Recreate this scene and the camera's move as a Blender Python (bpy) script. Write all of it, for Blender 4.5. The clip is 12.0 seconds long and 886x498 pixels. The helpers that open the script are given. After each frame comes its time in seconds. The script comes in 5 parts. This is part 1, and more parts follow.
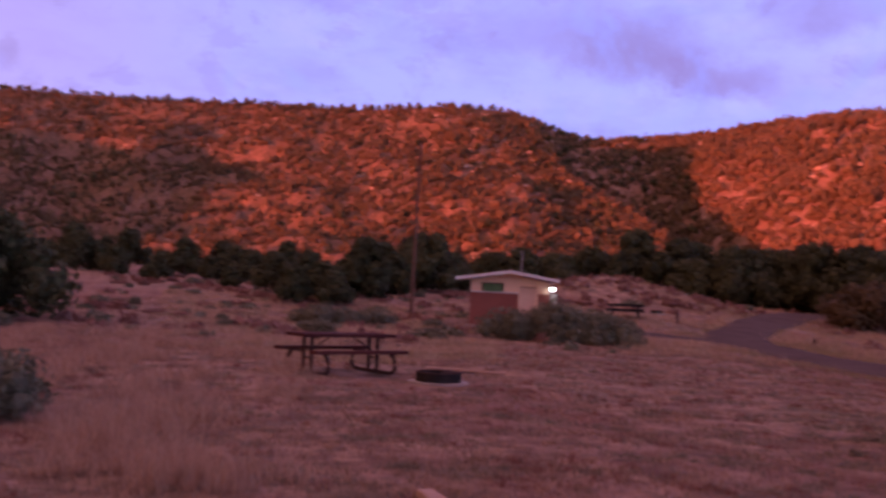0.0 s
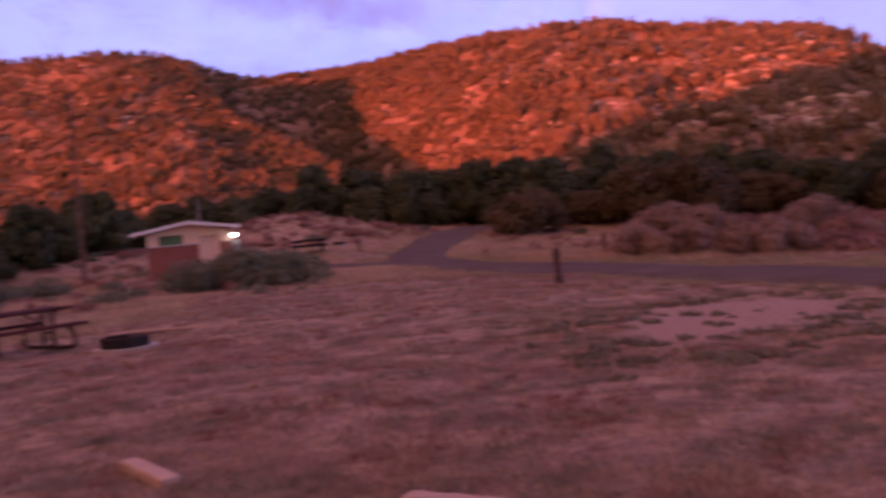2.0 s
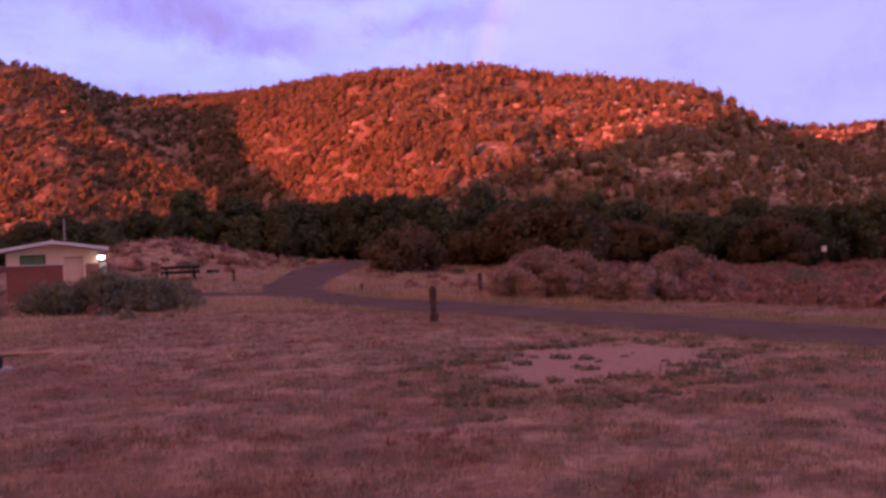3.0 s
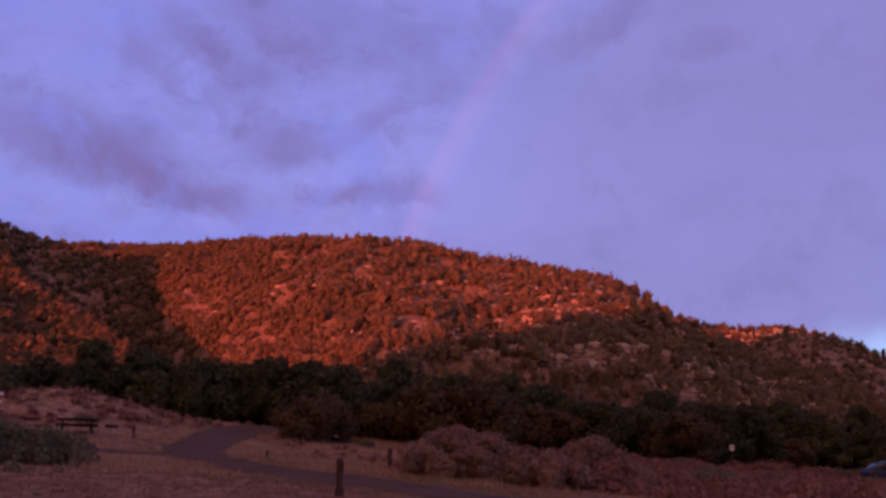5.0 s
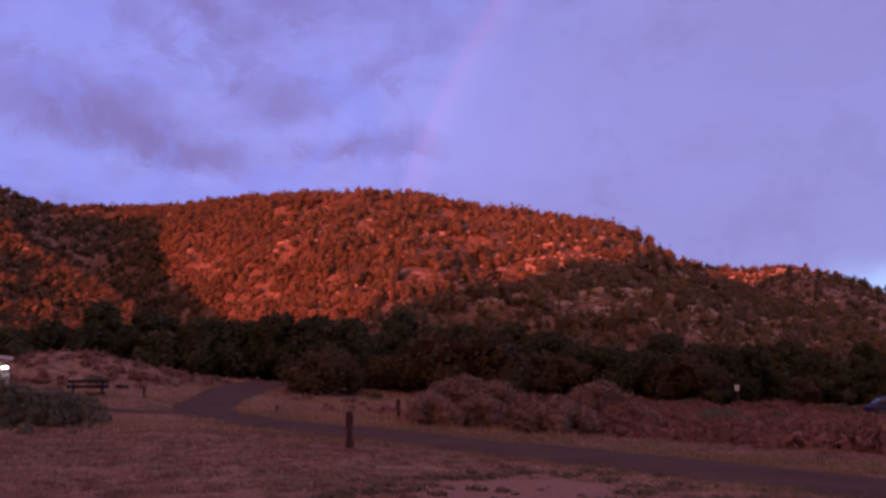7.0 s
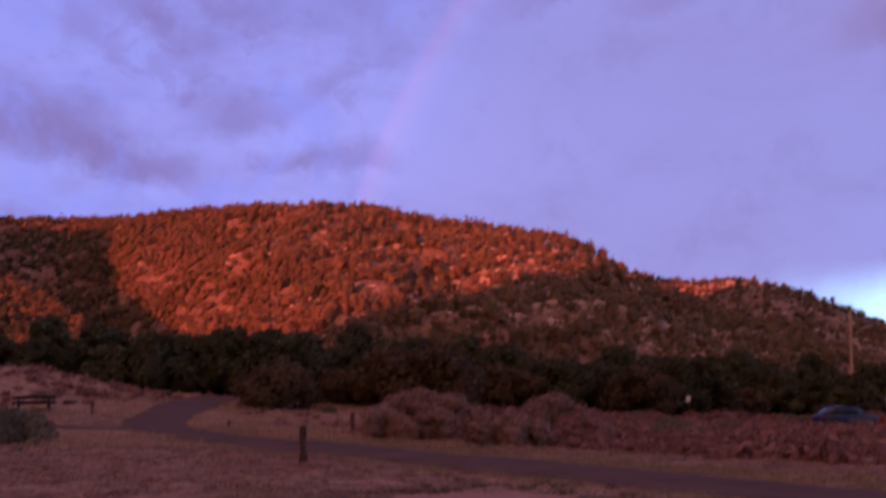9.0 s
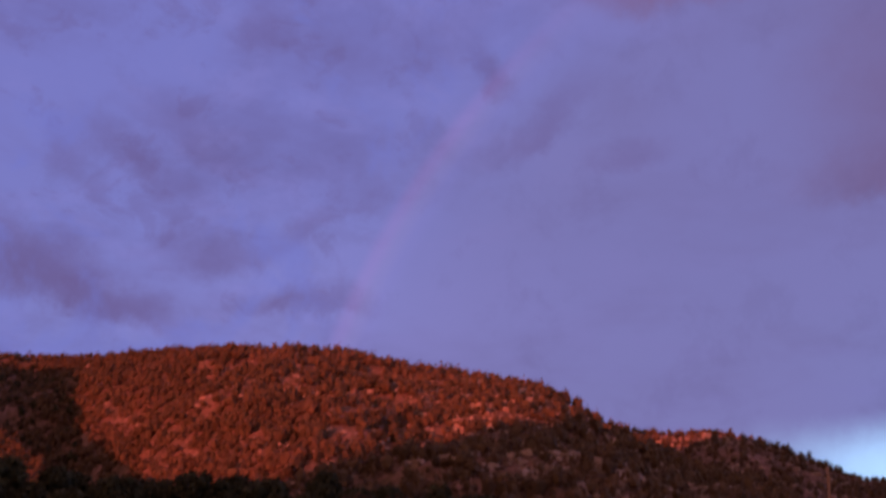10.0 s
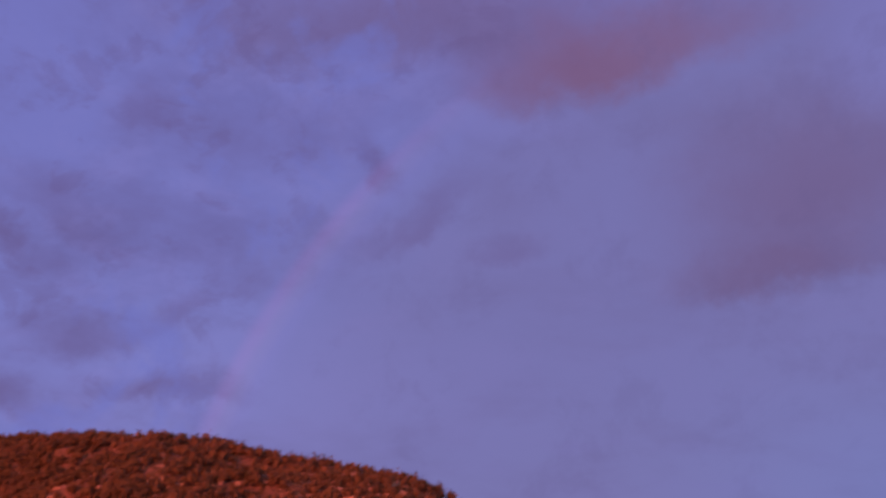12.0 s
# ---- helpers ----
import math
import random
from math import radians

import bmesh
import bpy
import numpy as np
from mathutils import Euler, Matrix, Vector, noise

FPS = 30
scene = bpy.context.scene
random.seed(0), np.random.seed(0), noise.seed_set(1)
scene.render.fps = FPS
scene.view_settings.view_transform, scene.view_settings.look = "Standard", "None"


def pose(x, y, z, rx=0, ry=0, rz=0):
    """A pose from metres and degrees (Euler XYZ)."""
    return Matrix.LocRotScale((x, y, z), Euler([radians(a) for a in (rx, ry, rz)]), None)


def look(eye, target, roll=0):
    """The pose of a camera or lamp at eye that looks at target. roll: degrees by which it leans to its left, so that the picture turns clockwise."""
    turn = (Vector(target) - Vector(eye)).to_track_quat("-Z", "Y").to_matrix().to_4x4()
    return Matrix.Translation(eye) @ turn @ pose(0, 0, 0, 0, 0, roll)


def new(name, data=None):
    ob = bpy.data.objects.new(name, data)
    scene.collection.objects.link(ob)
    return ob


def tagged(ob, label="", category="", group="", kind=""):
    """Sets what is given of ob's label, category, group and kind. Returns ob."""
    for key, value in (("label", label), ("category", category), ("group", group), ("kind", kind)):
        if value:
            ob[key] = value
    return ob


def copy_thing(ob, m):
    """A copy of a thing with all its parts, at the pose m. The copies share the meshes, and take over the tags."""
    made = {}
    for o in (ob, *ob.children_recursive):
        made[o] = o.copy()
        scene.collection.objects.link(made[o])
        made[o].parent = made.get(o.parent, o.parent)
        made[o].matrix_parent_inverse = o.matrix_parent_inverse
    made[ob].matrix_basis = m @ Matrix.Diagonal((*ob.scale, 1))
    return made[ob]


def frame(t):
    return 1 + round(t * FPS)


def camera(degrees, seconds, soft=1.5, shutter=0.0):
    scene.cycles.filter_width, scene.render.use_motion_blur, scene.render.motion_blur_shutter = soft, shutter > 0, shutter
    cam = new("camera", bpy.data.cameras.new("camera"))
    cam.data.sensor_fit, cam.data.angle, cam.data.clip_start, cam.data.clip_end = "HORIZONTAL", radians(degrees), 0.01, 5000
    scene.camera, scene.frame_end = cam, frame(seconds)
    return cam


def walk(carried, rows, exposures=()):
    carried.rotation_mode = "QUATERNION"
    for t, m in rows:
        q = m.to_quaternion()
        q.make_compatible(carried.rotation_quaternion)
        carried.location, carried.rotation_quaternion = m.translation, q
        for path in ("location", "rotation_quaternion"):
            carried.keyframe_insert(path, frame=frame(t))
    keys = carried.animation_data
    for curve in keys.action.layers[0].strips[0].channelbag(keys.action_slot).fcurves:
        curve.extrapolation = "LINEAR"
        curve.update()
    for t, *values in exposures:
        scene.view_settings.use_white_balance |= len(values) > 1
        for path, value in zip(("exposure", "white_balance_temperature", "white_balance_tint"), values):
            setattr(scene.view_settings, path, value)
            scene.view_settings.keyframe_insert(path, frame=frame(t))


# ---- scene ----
from math import sin, cos, tan, atan2, pi, degrees, exp

EYE = 1.6  # camera height above the ground where it stands

# ---- camera ----
cam = camera(50.38, 12.0, 2.8, 0.6)
TURNS = [  # seconds, heading, pitch, roll
    (0.00, -0.51, 2.72, -2.60),
    (0.20, -2.77, 2.51, -2.49),
    (0.50, -6.43, 1.94, -2.01),
    (0.70, -8.55, 1.28, -1.26),
    (0.80, -9.15, 1.09, -1.29),
    (1.00, -8.60, 0.83, -0.80),
    (1.10, -7.20, 0.56, 0.73),
    (1.20, -6.94, 0.20, 1.59),
    (1.30, -7.53, -0.14, 2.39),
    (1.50, -12.35, -0.88, 3.58),
    (1.70, -14.84, -1.18, 4.59),
    (2.00, -19.65, -1.42, 5.10),
    (2.20, -23.26, -1.52, 5.22),
    (2.50, -25.82, -1.02, 3.45),
    (2.70, -26.38, -0.66, 3.05),
    (4.30, -30.58, 8.86, -2.41),
    (4.50, -30.97, 10.11, -2.21),
    (5.00, -32.35, 10.79, -1.89),
    (5.30, -32.63, 11.10, -1.60),
    (5.50, -31.54, 11.15, -1.52),
    (5.80, -28.36, 10.64, -1.45),
    (6.00, -27.95, 10.01, -1.11),
    (6.20, -28.36, 9.19, -0.58),
    (6.50, -30.61, 7.79, 0.02),
    (6.80, -31.71, 7.48, -0.03),
    (7.00, -31.92, 7.81, -0.03),
    (7.20, -31.99, 8.10, -0.12),
    (8.80, -33.95, 7.31, 0.45),
    (9.00, -34.66, 8.58, 0.37),
    (9.30, -35.66, 11.06, 0.03),
    (9.50, -35.95, 13.01, -0.15),
    (9.70, -36.07, 14.87, -0.32),
    (10.00, -36.38, 17.41, -0.49),
    (10.20, -36.58, 18.61, -0.67),
    (10.50, -36.77, 18.33, -0.54),
    (11.00, -38.01, 19.02, -0.50),
    (11.50, -40.34, 20.79, -0.27),
    (11.80, -42.34, 22.08, -0.07),
    (12.00, -43.91, 22.88, 0.12),
]
walk(cam, [(t, pose(0, 0, EYE, 90 + p, r, h)) for t, h, p, r in TURNS],
     exposures=[
         (0.0, 1.35), (1.0, 1.45), (2.7, 1.6), (4.4, 0.75), (5.5, 0.52), (6.0, 0.52), (6.5, 0.66), (9.0, 0.82), (9.5, 0.45), (10.3, 0.0), (12.0, -0.02),
     ])

# ---- world, sun ----
SUN_AZ, SUN_EL = -111.0, 4.0   # compass-like: degrees right of +y; behind and left of the camera


def heading(az, el=0.0):
    a, e = radians(az), radians(el)
    return Vector((sin(a) * cos(e), cos(a) * cos(e), sin(e)))


sun_data = bpy.data.lights.new("sun", "SUN")
sun_data.energy, sun_data.angle, sun_data.color = 4.4, radians(0.53), (1.0, 0.168, 0.124)
sun = new("sun", sun_data)
sun.matrix_world = look(heading(SUN_AZ, SUN_EL) * 300, (0, 0, 0))


class Nodes:
    """A short way to write node trees."""

    def __init__(self, tree):
        self.tree = tree
        tree.nodes.clear()

    def add(self, kind, **put):
        n = self.tree.nodes.new(kind)
        for k, v in put.items():
            if k in n.inputs:
                self.link(v, n.inputs[k])
        return n

    def link(self, v, socket):
        if isinstance(v, bpy.types.NodeSocket):
            self.tree.links.new(v, socket)
        else:
            if socket.type == "RGBA" and len(v) == 3:
                v = (*v, 1.0)
            socket.default_value = v

    def math(self, op, a, b=0.0, c=0.0, clamp=False):
        n = self.tree.nodes.new("ShaderNodeMath")
        n.operation, n.use_clamp = op, clamp
        for i, v in enumerate((a, b, c)):
            self.link(v, n.inputs[i])
        return n.outputs[0]

    def vmath(self, op, a, b=(0, 0, 0), out="Vector"):
        n = self.tree.nodes.new("ShaderNodeVectorMath")
        n.operation = op
        self.link(a, n.inputs[0])
        self.link(b, n.inputs[1])
        return n.outputs[out]

    def noise(self, scale, detail=4.0, rough=0.55, vec=None, distort=0.0):
        n = self.tree.nodes.new("ShaderNodeTexNoise")
        n.inputs["Scale"].default_value, n.inputs["Detail"].default_value = scale, detail
        n.inputs["Roughness"].default_value, n.inputs["Distortion"].default_value = rough, distort
        if vec is not None:
            self.link(vec, n.inputs["Vector"])
        return n.outputs["Fac"]

    def mix(self, fac, a, b, how="MIX"):
        n = self.tree.nodes.new("ShaderNodeMix")
        n.data_type, n.blend_type = "RGBA", how
        self.link(fac, n.inputs[0])
        self.link(a, n.inputs[6])
        self.link(b, n.inputs[7])
        return n.outputs[2]

    def span(self, v, lo, hi, smooth=True):
        n = self.tree.nodes.new("ShaderNodeMapRange")
        n.interpolation_type = "SMOOTHSTEP" if smooth else "LINEAR"
        self.link(v, n.inputs[0])
        n.inputs[1].default_value, n.inputs[2].default_value = lo, hi
        return n.outputs[0]


world = bpy.data.worlds.new("evening_sky")
scene.world = world
world.use_nodes = True
w = Nodes(world.node_tree)
way = w.add("ShaderNodeTexCoord").outputs["Generated"]
way = w.vmath("NORMALIZE", way)
sep = w.add("ShaderNodeSeparateXYZ", Vector=way)
up = sep.outputs[2]
sky = w.add("ShaderNodeTexSky")
sky.sky_type, sky.sun_disc = "NISHITA", False
sky.sun_elevation, sky.sun_rotation = radians(SUN_EL), radians(SUN_AZ)
# clear twilight blue-violet of the eastern sky over the physical sky, warm towards the sunset
toward = w.vmath("DOT_PRODUCT", way, tuple(heading(SUN_AZ)), out="Value")
glow = w.math("MAXIMUM", w.span(toward, -0.2, 0.9), w.math("MULTIPLY", w.span(up, 0.58, 0.85), 0.8))
clear = w.mix(glow, (0.163, 0.160, 0.488), (0.44, 0.17, 0.085))
clear = w.mix(1.0, clear, w.mix(1.0, sky.outputs[0], (0.02, 0.02, 0.02), "MULTIPLY"), "ADD")
# ragged cloud deck
lift = w.math("ADD", w.math("ABSOLUTE", up), 0.22)
flat = w.add("ShaderNodeCombineXYZ", X=w.math("DIVIDE", sep.outputs[0], lift), Y=w.math("DIVIDE", sep.outputs[1], lift), Z=0.0).outputs[0]
puffs = w.noise(2.3, 5, 0.55, flat, 0.35)
wisps = w.noise(7.0, 5, 0.6, flat, 0.2)
cover = w.span(w.math("ADD", puffs, w.math("MULTIPLY", w.math("SUBTRACT", wisps, 0.5), 0.35)), 0.40, 0.78)
tone = w.mix(glow, (0.126, 0.096, 0.265), (0.36, 0.135, 0.075))
air = w.mix(w.math("MULTIPLY", cover, 0.6), clear, tone)
# heading and height of each way, in degrees, made ragged for the cloud edges
ragged = w.noise(5.5, 7, 0.68, way)
ragged2 = w.noise(6.5, 7, 0.68, w.vmath("ADD", way, (3.1, 1.7, 0.4)))
h_deg = w.math("MULTIPLY", w.math("ARCTAN2", sep.outputs[0], sep.outputs[1]), 57.2958)
e_deg = w.math("MULTIPLY", w.math("ARCSINE", up), 57.2958)
h_rag = w.math("ADD", h_deg, w.math("MULTIPLY", w.math("SUBTRACT", ragged, 0.5), 10.0))
e_rag = w.math("ADD", e_deg, w.math("MULTIPLY", w.math("SUBTRACT", ragged2, 0.5), 7.0))


def cloud(below, az, el, wide, high, tilt, dense, colour):
    """A soft tilted cloud with a flatter, sharper base."""
    ca, sa = cos(radians(tilt)), sin(radians(tilt))
    da, de = w.math("SUBTRACT", h_rag, az), w.math("SUBTRACT", e_rag, el)
    a = w.math("DIVIDE", w.math("ADD", w.math("MULTIPLY", da, ca), w.math("MULTIPLY", de, sa)), wide)
    b = w.math("DIVIDE", w.math("SUBTRACT", w.math("MULTIPLY", de, ca), w.math("MULTIPLY", da, sa)), high)
    b = w.math("MULTIPLY", b, w.math("ADD", 1.0, w.math("MULTIPLY", w.math("LESS_THAN", b, 0.0), 0.6)))
    d = w.math("SQRT", w.math("ADD", w.math("MULTIPLY", a, a), w.math("MULTIPLY", b, b)))
    return w.mix(w.math("MULTIPLY", w.math("SUBTRACT", 1.0, w.span(d, 0.1, 1.45)), dense), below, colour)


pale = w.span(w.noise(5.0, 6, 0.62, flat, 0.3), 0.47, 0.70)
air = w.mix(w.math("MULTIPLY", pale, w.math("SUBTRACT", 0.5, w.math("MULTIPLY", glow, 0.5))), air, (0.215, 0.205, 0.55))
mauve, rain = (0.128, 0.083, 0.225), (0.181, 0.164, 0.388)
# rain veil inside the bow, and the bow itself, round the point opposite the sun
anti = w.math("MULTIPLY", w.math("ARCCOSINE", w.vmath("DOT_PRODUCT", way, tuple(-heading(SUN_AZ, 3.4)), out="Value")), 57.2958)
air = w.mix(w.math("MULTIPLY", w.math("SUBTRACT", 1.0, w.span(anti, 34.0, 47.0)), 0.72), air, rain)
warm, dusk, light = (0.155, 0.092, 0.205), (0.15, 0.085, 0.19), (0.20, 0.19, 0.50)
for az, el, wide, high, tilt, dense, tint in [
        (-28, 13, 16, 9, 0, 0.55, (0.20, 0.155, 0.38)), (30, 13, 17, 6, 0, 0.3, (0.25, 0.235, 0.60)), (10.5, 14.5, 10.0, 2.2, -12, 0.58, mauve), (15.0, 12.9, 5.5, 1.6, -9, 0.5, mauve),
        (28.1, 13.5, 4.0, 1.3, 3, 0.55, mauve), (22.6, 16.6, 4.4, 1.8, 10, 0.4, mauve), (27.0, 18.4, 1.8, 1.4, 30, 0.4, mauve), (30, 20.2, 2.6, 1.5, 20, 0.22, mauve)]:
    air = cloud(air, az, el, wide, high, tilt, dense, tint)
for az, el, wide, high, tilt, dense, tint in [
        (13, 21, 3.0, 1.7, -50, 0.35, mauve), (17.5, 20.8, 4.2, 1.4, -28, 0.35, mauve), (20, 23.2, 4.0, 1.7, -20, 0.3, mauve), (24.2, 29.2, 2.0, 2.2, 0, 0.42, mauve),
        (26, 35.7, 4.0, 2.0, -20, 0.4, mauve), (34, 29.5, 9.0, 2.5, 20, 0.15, mauve), (38.4, 28.0, 2.3, 1.4, -40, 0.5, mauve), (42.3, 24.6, 4.4, 1.7, 35, 0.4, mauve)]:
    air = cloud(air, az, el, wide, high, tilt, dense, tint)
for az, el, wide, high, tilt, dense, tint in [
        (48, 22.6, 2.3, 1.5, 0, 0.3, mauve), (67, 24.2, 9.0, 6.5, 8, 0.6, warm), (65, 20.2, 7.0, 1.9, 2, 0.55, dusk), (41, 36.2, 17, 3.6, 3, 0.6, warm),
        (56, 33.6, 11.0, 3.2, 4, 0.62, (0.20, 0.078, 0.135)), (48, 30.6, 7.0, 1.3, -8, 0.35, light), (72.5, 31, 4.0, 5.0, 0, 0.5, light)]:
    air = cloud(air, az, el, wide, high, tilt, dense, tint)
# faint mottling all over
mottle = w.span(w.noise(11.0, 7, 0.7, way, 0.2), 0.50, 0.66)
air = w.mix(w.math("MULTIPLY", mottle, 0.17), air, (0.125, 0.098, 0.25))
# small broken cloudlets outside the bow
flecks = w.span(w.noise(15.0, 6, 0.62, w.vmath("MULTIPLY", way, (1.0, 1.0, 1.5)), 0.4), 0.53, 0.64)
air = w.mix(w.math("MULTIPLY", flecks, w.math("MULTIPLY", w.span(anti, 40.0, 46.0), 0.26)), air, mauve)
gaps = w.span(w.noise(8.0, 5, 0.6, w.vmath("ADD", way, (7.3, 2.1, 5.5)), 0.4), 0.52, 0.66)
air = w.mix(w.math("MULTIPLY", gaps, w.math("MULTIPLY", w.span(anti, 40.0, 46.0), 0.5)), air, w.mix(glow, (0.162, 0.180, 0.56), (0.44, 0.17, 0.085)))
# clear strip low in the east
e_soft = w.math("ADD", e_deg, w.math("MULTIPLY", w.math("SUBTRACT", ragged2, 0.5), 3.0))
veil = w.math("MULTIPLY", w.span(h_deg, 52, 76), w.math("SUBTRACT", 1.0, w.span(e_soft, 6.0, 18.0)))
air = w.mix(w.math("MULTIPLY", veil, 0.5), air, (0.18, 0.23, 0.56))
strip = w.math("MULTIPLY", w.span(h_deg, 50, 63), w.math("SUBTRACT", 1.0, w.span(e_soft, 3.6, 7.4)))
air = w.mix(w.math("MULTIPLY", strip, 0.92), air, (0.50, 0.80, 1.25))
fade = w.math("SUBTRACT", 1.0, w.span(e_deg, 24.0, 36.0))
for middle, wide, tint in ((41.8, 0.8, (0.038, 0.007, 0.016)), (41.1, 0.8, (0.020, 0.010, 0.008)), (40.4, 0.9, (0.006, 0.004, 0.016))):
    off = w.math("DIVIDE", w.math("ABSOLUTE", w.math("SUBTRACT", anti, middle)), wide)
    air = w.mix(w.math("MULTIPLY", w.math("SUBTRACT", 1.0, w.span(off, 0.0, 1.0)), fade), air, tint, "ADD")

backg = w.add("ShaderNodeBackground", Color=air, Strength=1.0)
outw = w.add("ShaderNodeOutputWorld", Surface=backg.outputs[0])

# ---- materials ----


def material(name, rough=0.9, metal=0.0, spec=0.3, finish=True):
    m = bpy.data.materials.new(name)
    m.use_nodes = True
    n = Nodes(m.node_tree)
    sh = n.add("ShaderNodeBsdfPrincipled", Roughness=rough, Metallic=metal)
    sh.inputs["Specular IOR Level"].default_value = spec
    if finish:
        n.add("ShaderNodeOutputMaterial", Surface=sh.outputs[0])
    return m, n, sh


def grainy(name, dark, light, scale, rough=0.9, fine=12.0, bump=0.3, depth=0.01, metal=0.0, spec=0.3, each=0.0):
    """A surface with two scales of variation in object space, in metres; each: how far pieces differ."""
    m, n, sh = material(name, rough, metal, spec)
    at = n.add("ShaderNodeTexCoord").outputs["Object"]
    big = n.noise(scale, 3, 0.6, at)
    small = n.noise(scale * fine, 4, 0.65, at)
    f = n.span(n.math("ADD", n.math("MULTIPLY", big, 0.55), n.math("MULTIPLY", small, 0.45)), 0.33, 0.67, False)
    if each:
        own = n.add("ShaderNodeObjectInfo").outputs["Random"]
        f = n.math("ADD", f, n.math("MULTIPLY", n.math("SUBTRACT", own, 0.5), each), clamp=True)
    n.link(n.mix(f, dark, light), sh.inputs["Base Color"])
    if bump:
        b = n.add("ShaderNodeBump", Strength=bump, Distance=depth, Height=small)
        n.link(b.outputs[0], sh.inputs["Normal"])
    return m


def leafy(name, dark, light, vary=1.0, patch=None, scale=0.6):
    """Leaves or blades: colour differs from clump to clump and thing to thing."""
    m, n, sh = material(name, 0.75, 0.0, 0.2, False)
    own = n.add("ShaderNodeObjectInfo").outputs["Random"]
    piece = n.add("ShaderNodeNewGeometry").outputs["Random Per Island"]
    f = n.math("ADD", n.math("MULTIPLY", piece, 0.65 * vary), n.math("MULTIPLY", own, 0.35), clamp=True)
    col = n.mix(f, dark, light)
    if patch:
        at = n.add("ShaderNodeTexCoord").outputs["Object"]
        col = n.mix(n.math("MULTIPLY", n.span(n.noise(scale, 4, 0.65, at), 0.45, 0.62), 0.8), col, n.mix(f, patch[0], patch[1]))
    n.link(col, sh.inputs["Base Color"])
    thin = n.add("ShaderNodeBsdfTranslucent", Color=col)     # light through thin leaves
    both = n.add("ShaderNodeMixShader")
    both.inputs[0].default_value = 0.35
    n.link(sh.outputs[0], both.inputs[1])
    n.link(thin.outputs[0], both.inputs[2])
    n.add("ShaderNodeOutputMaterial", Surface=both.outputs[0])
    return m


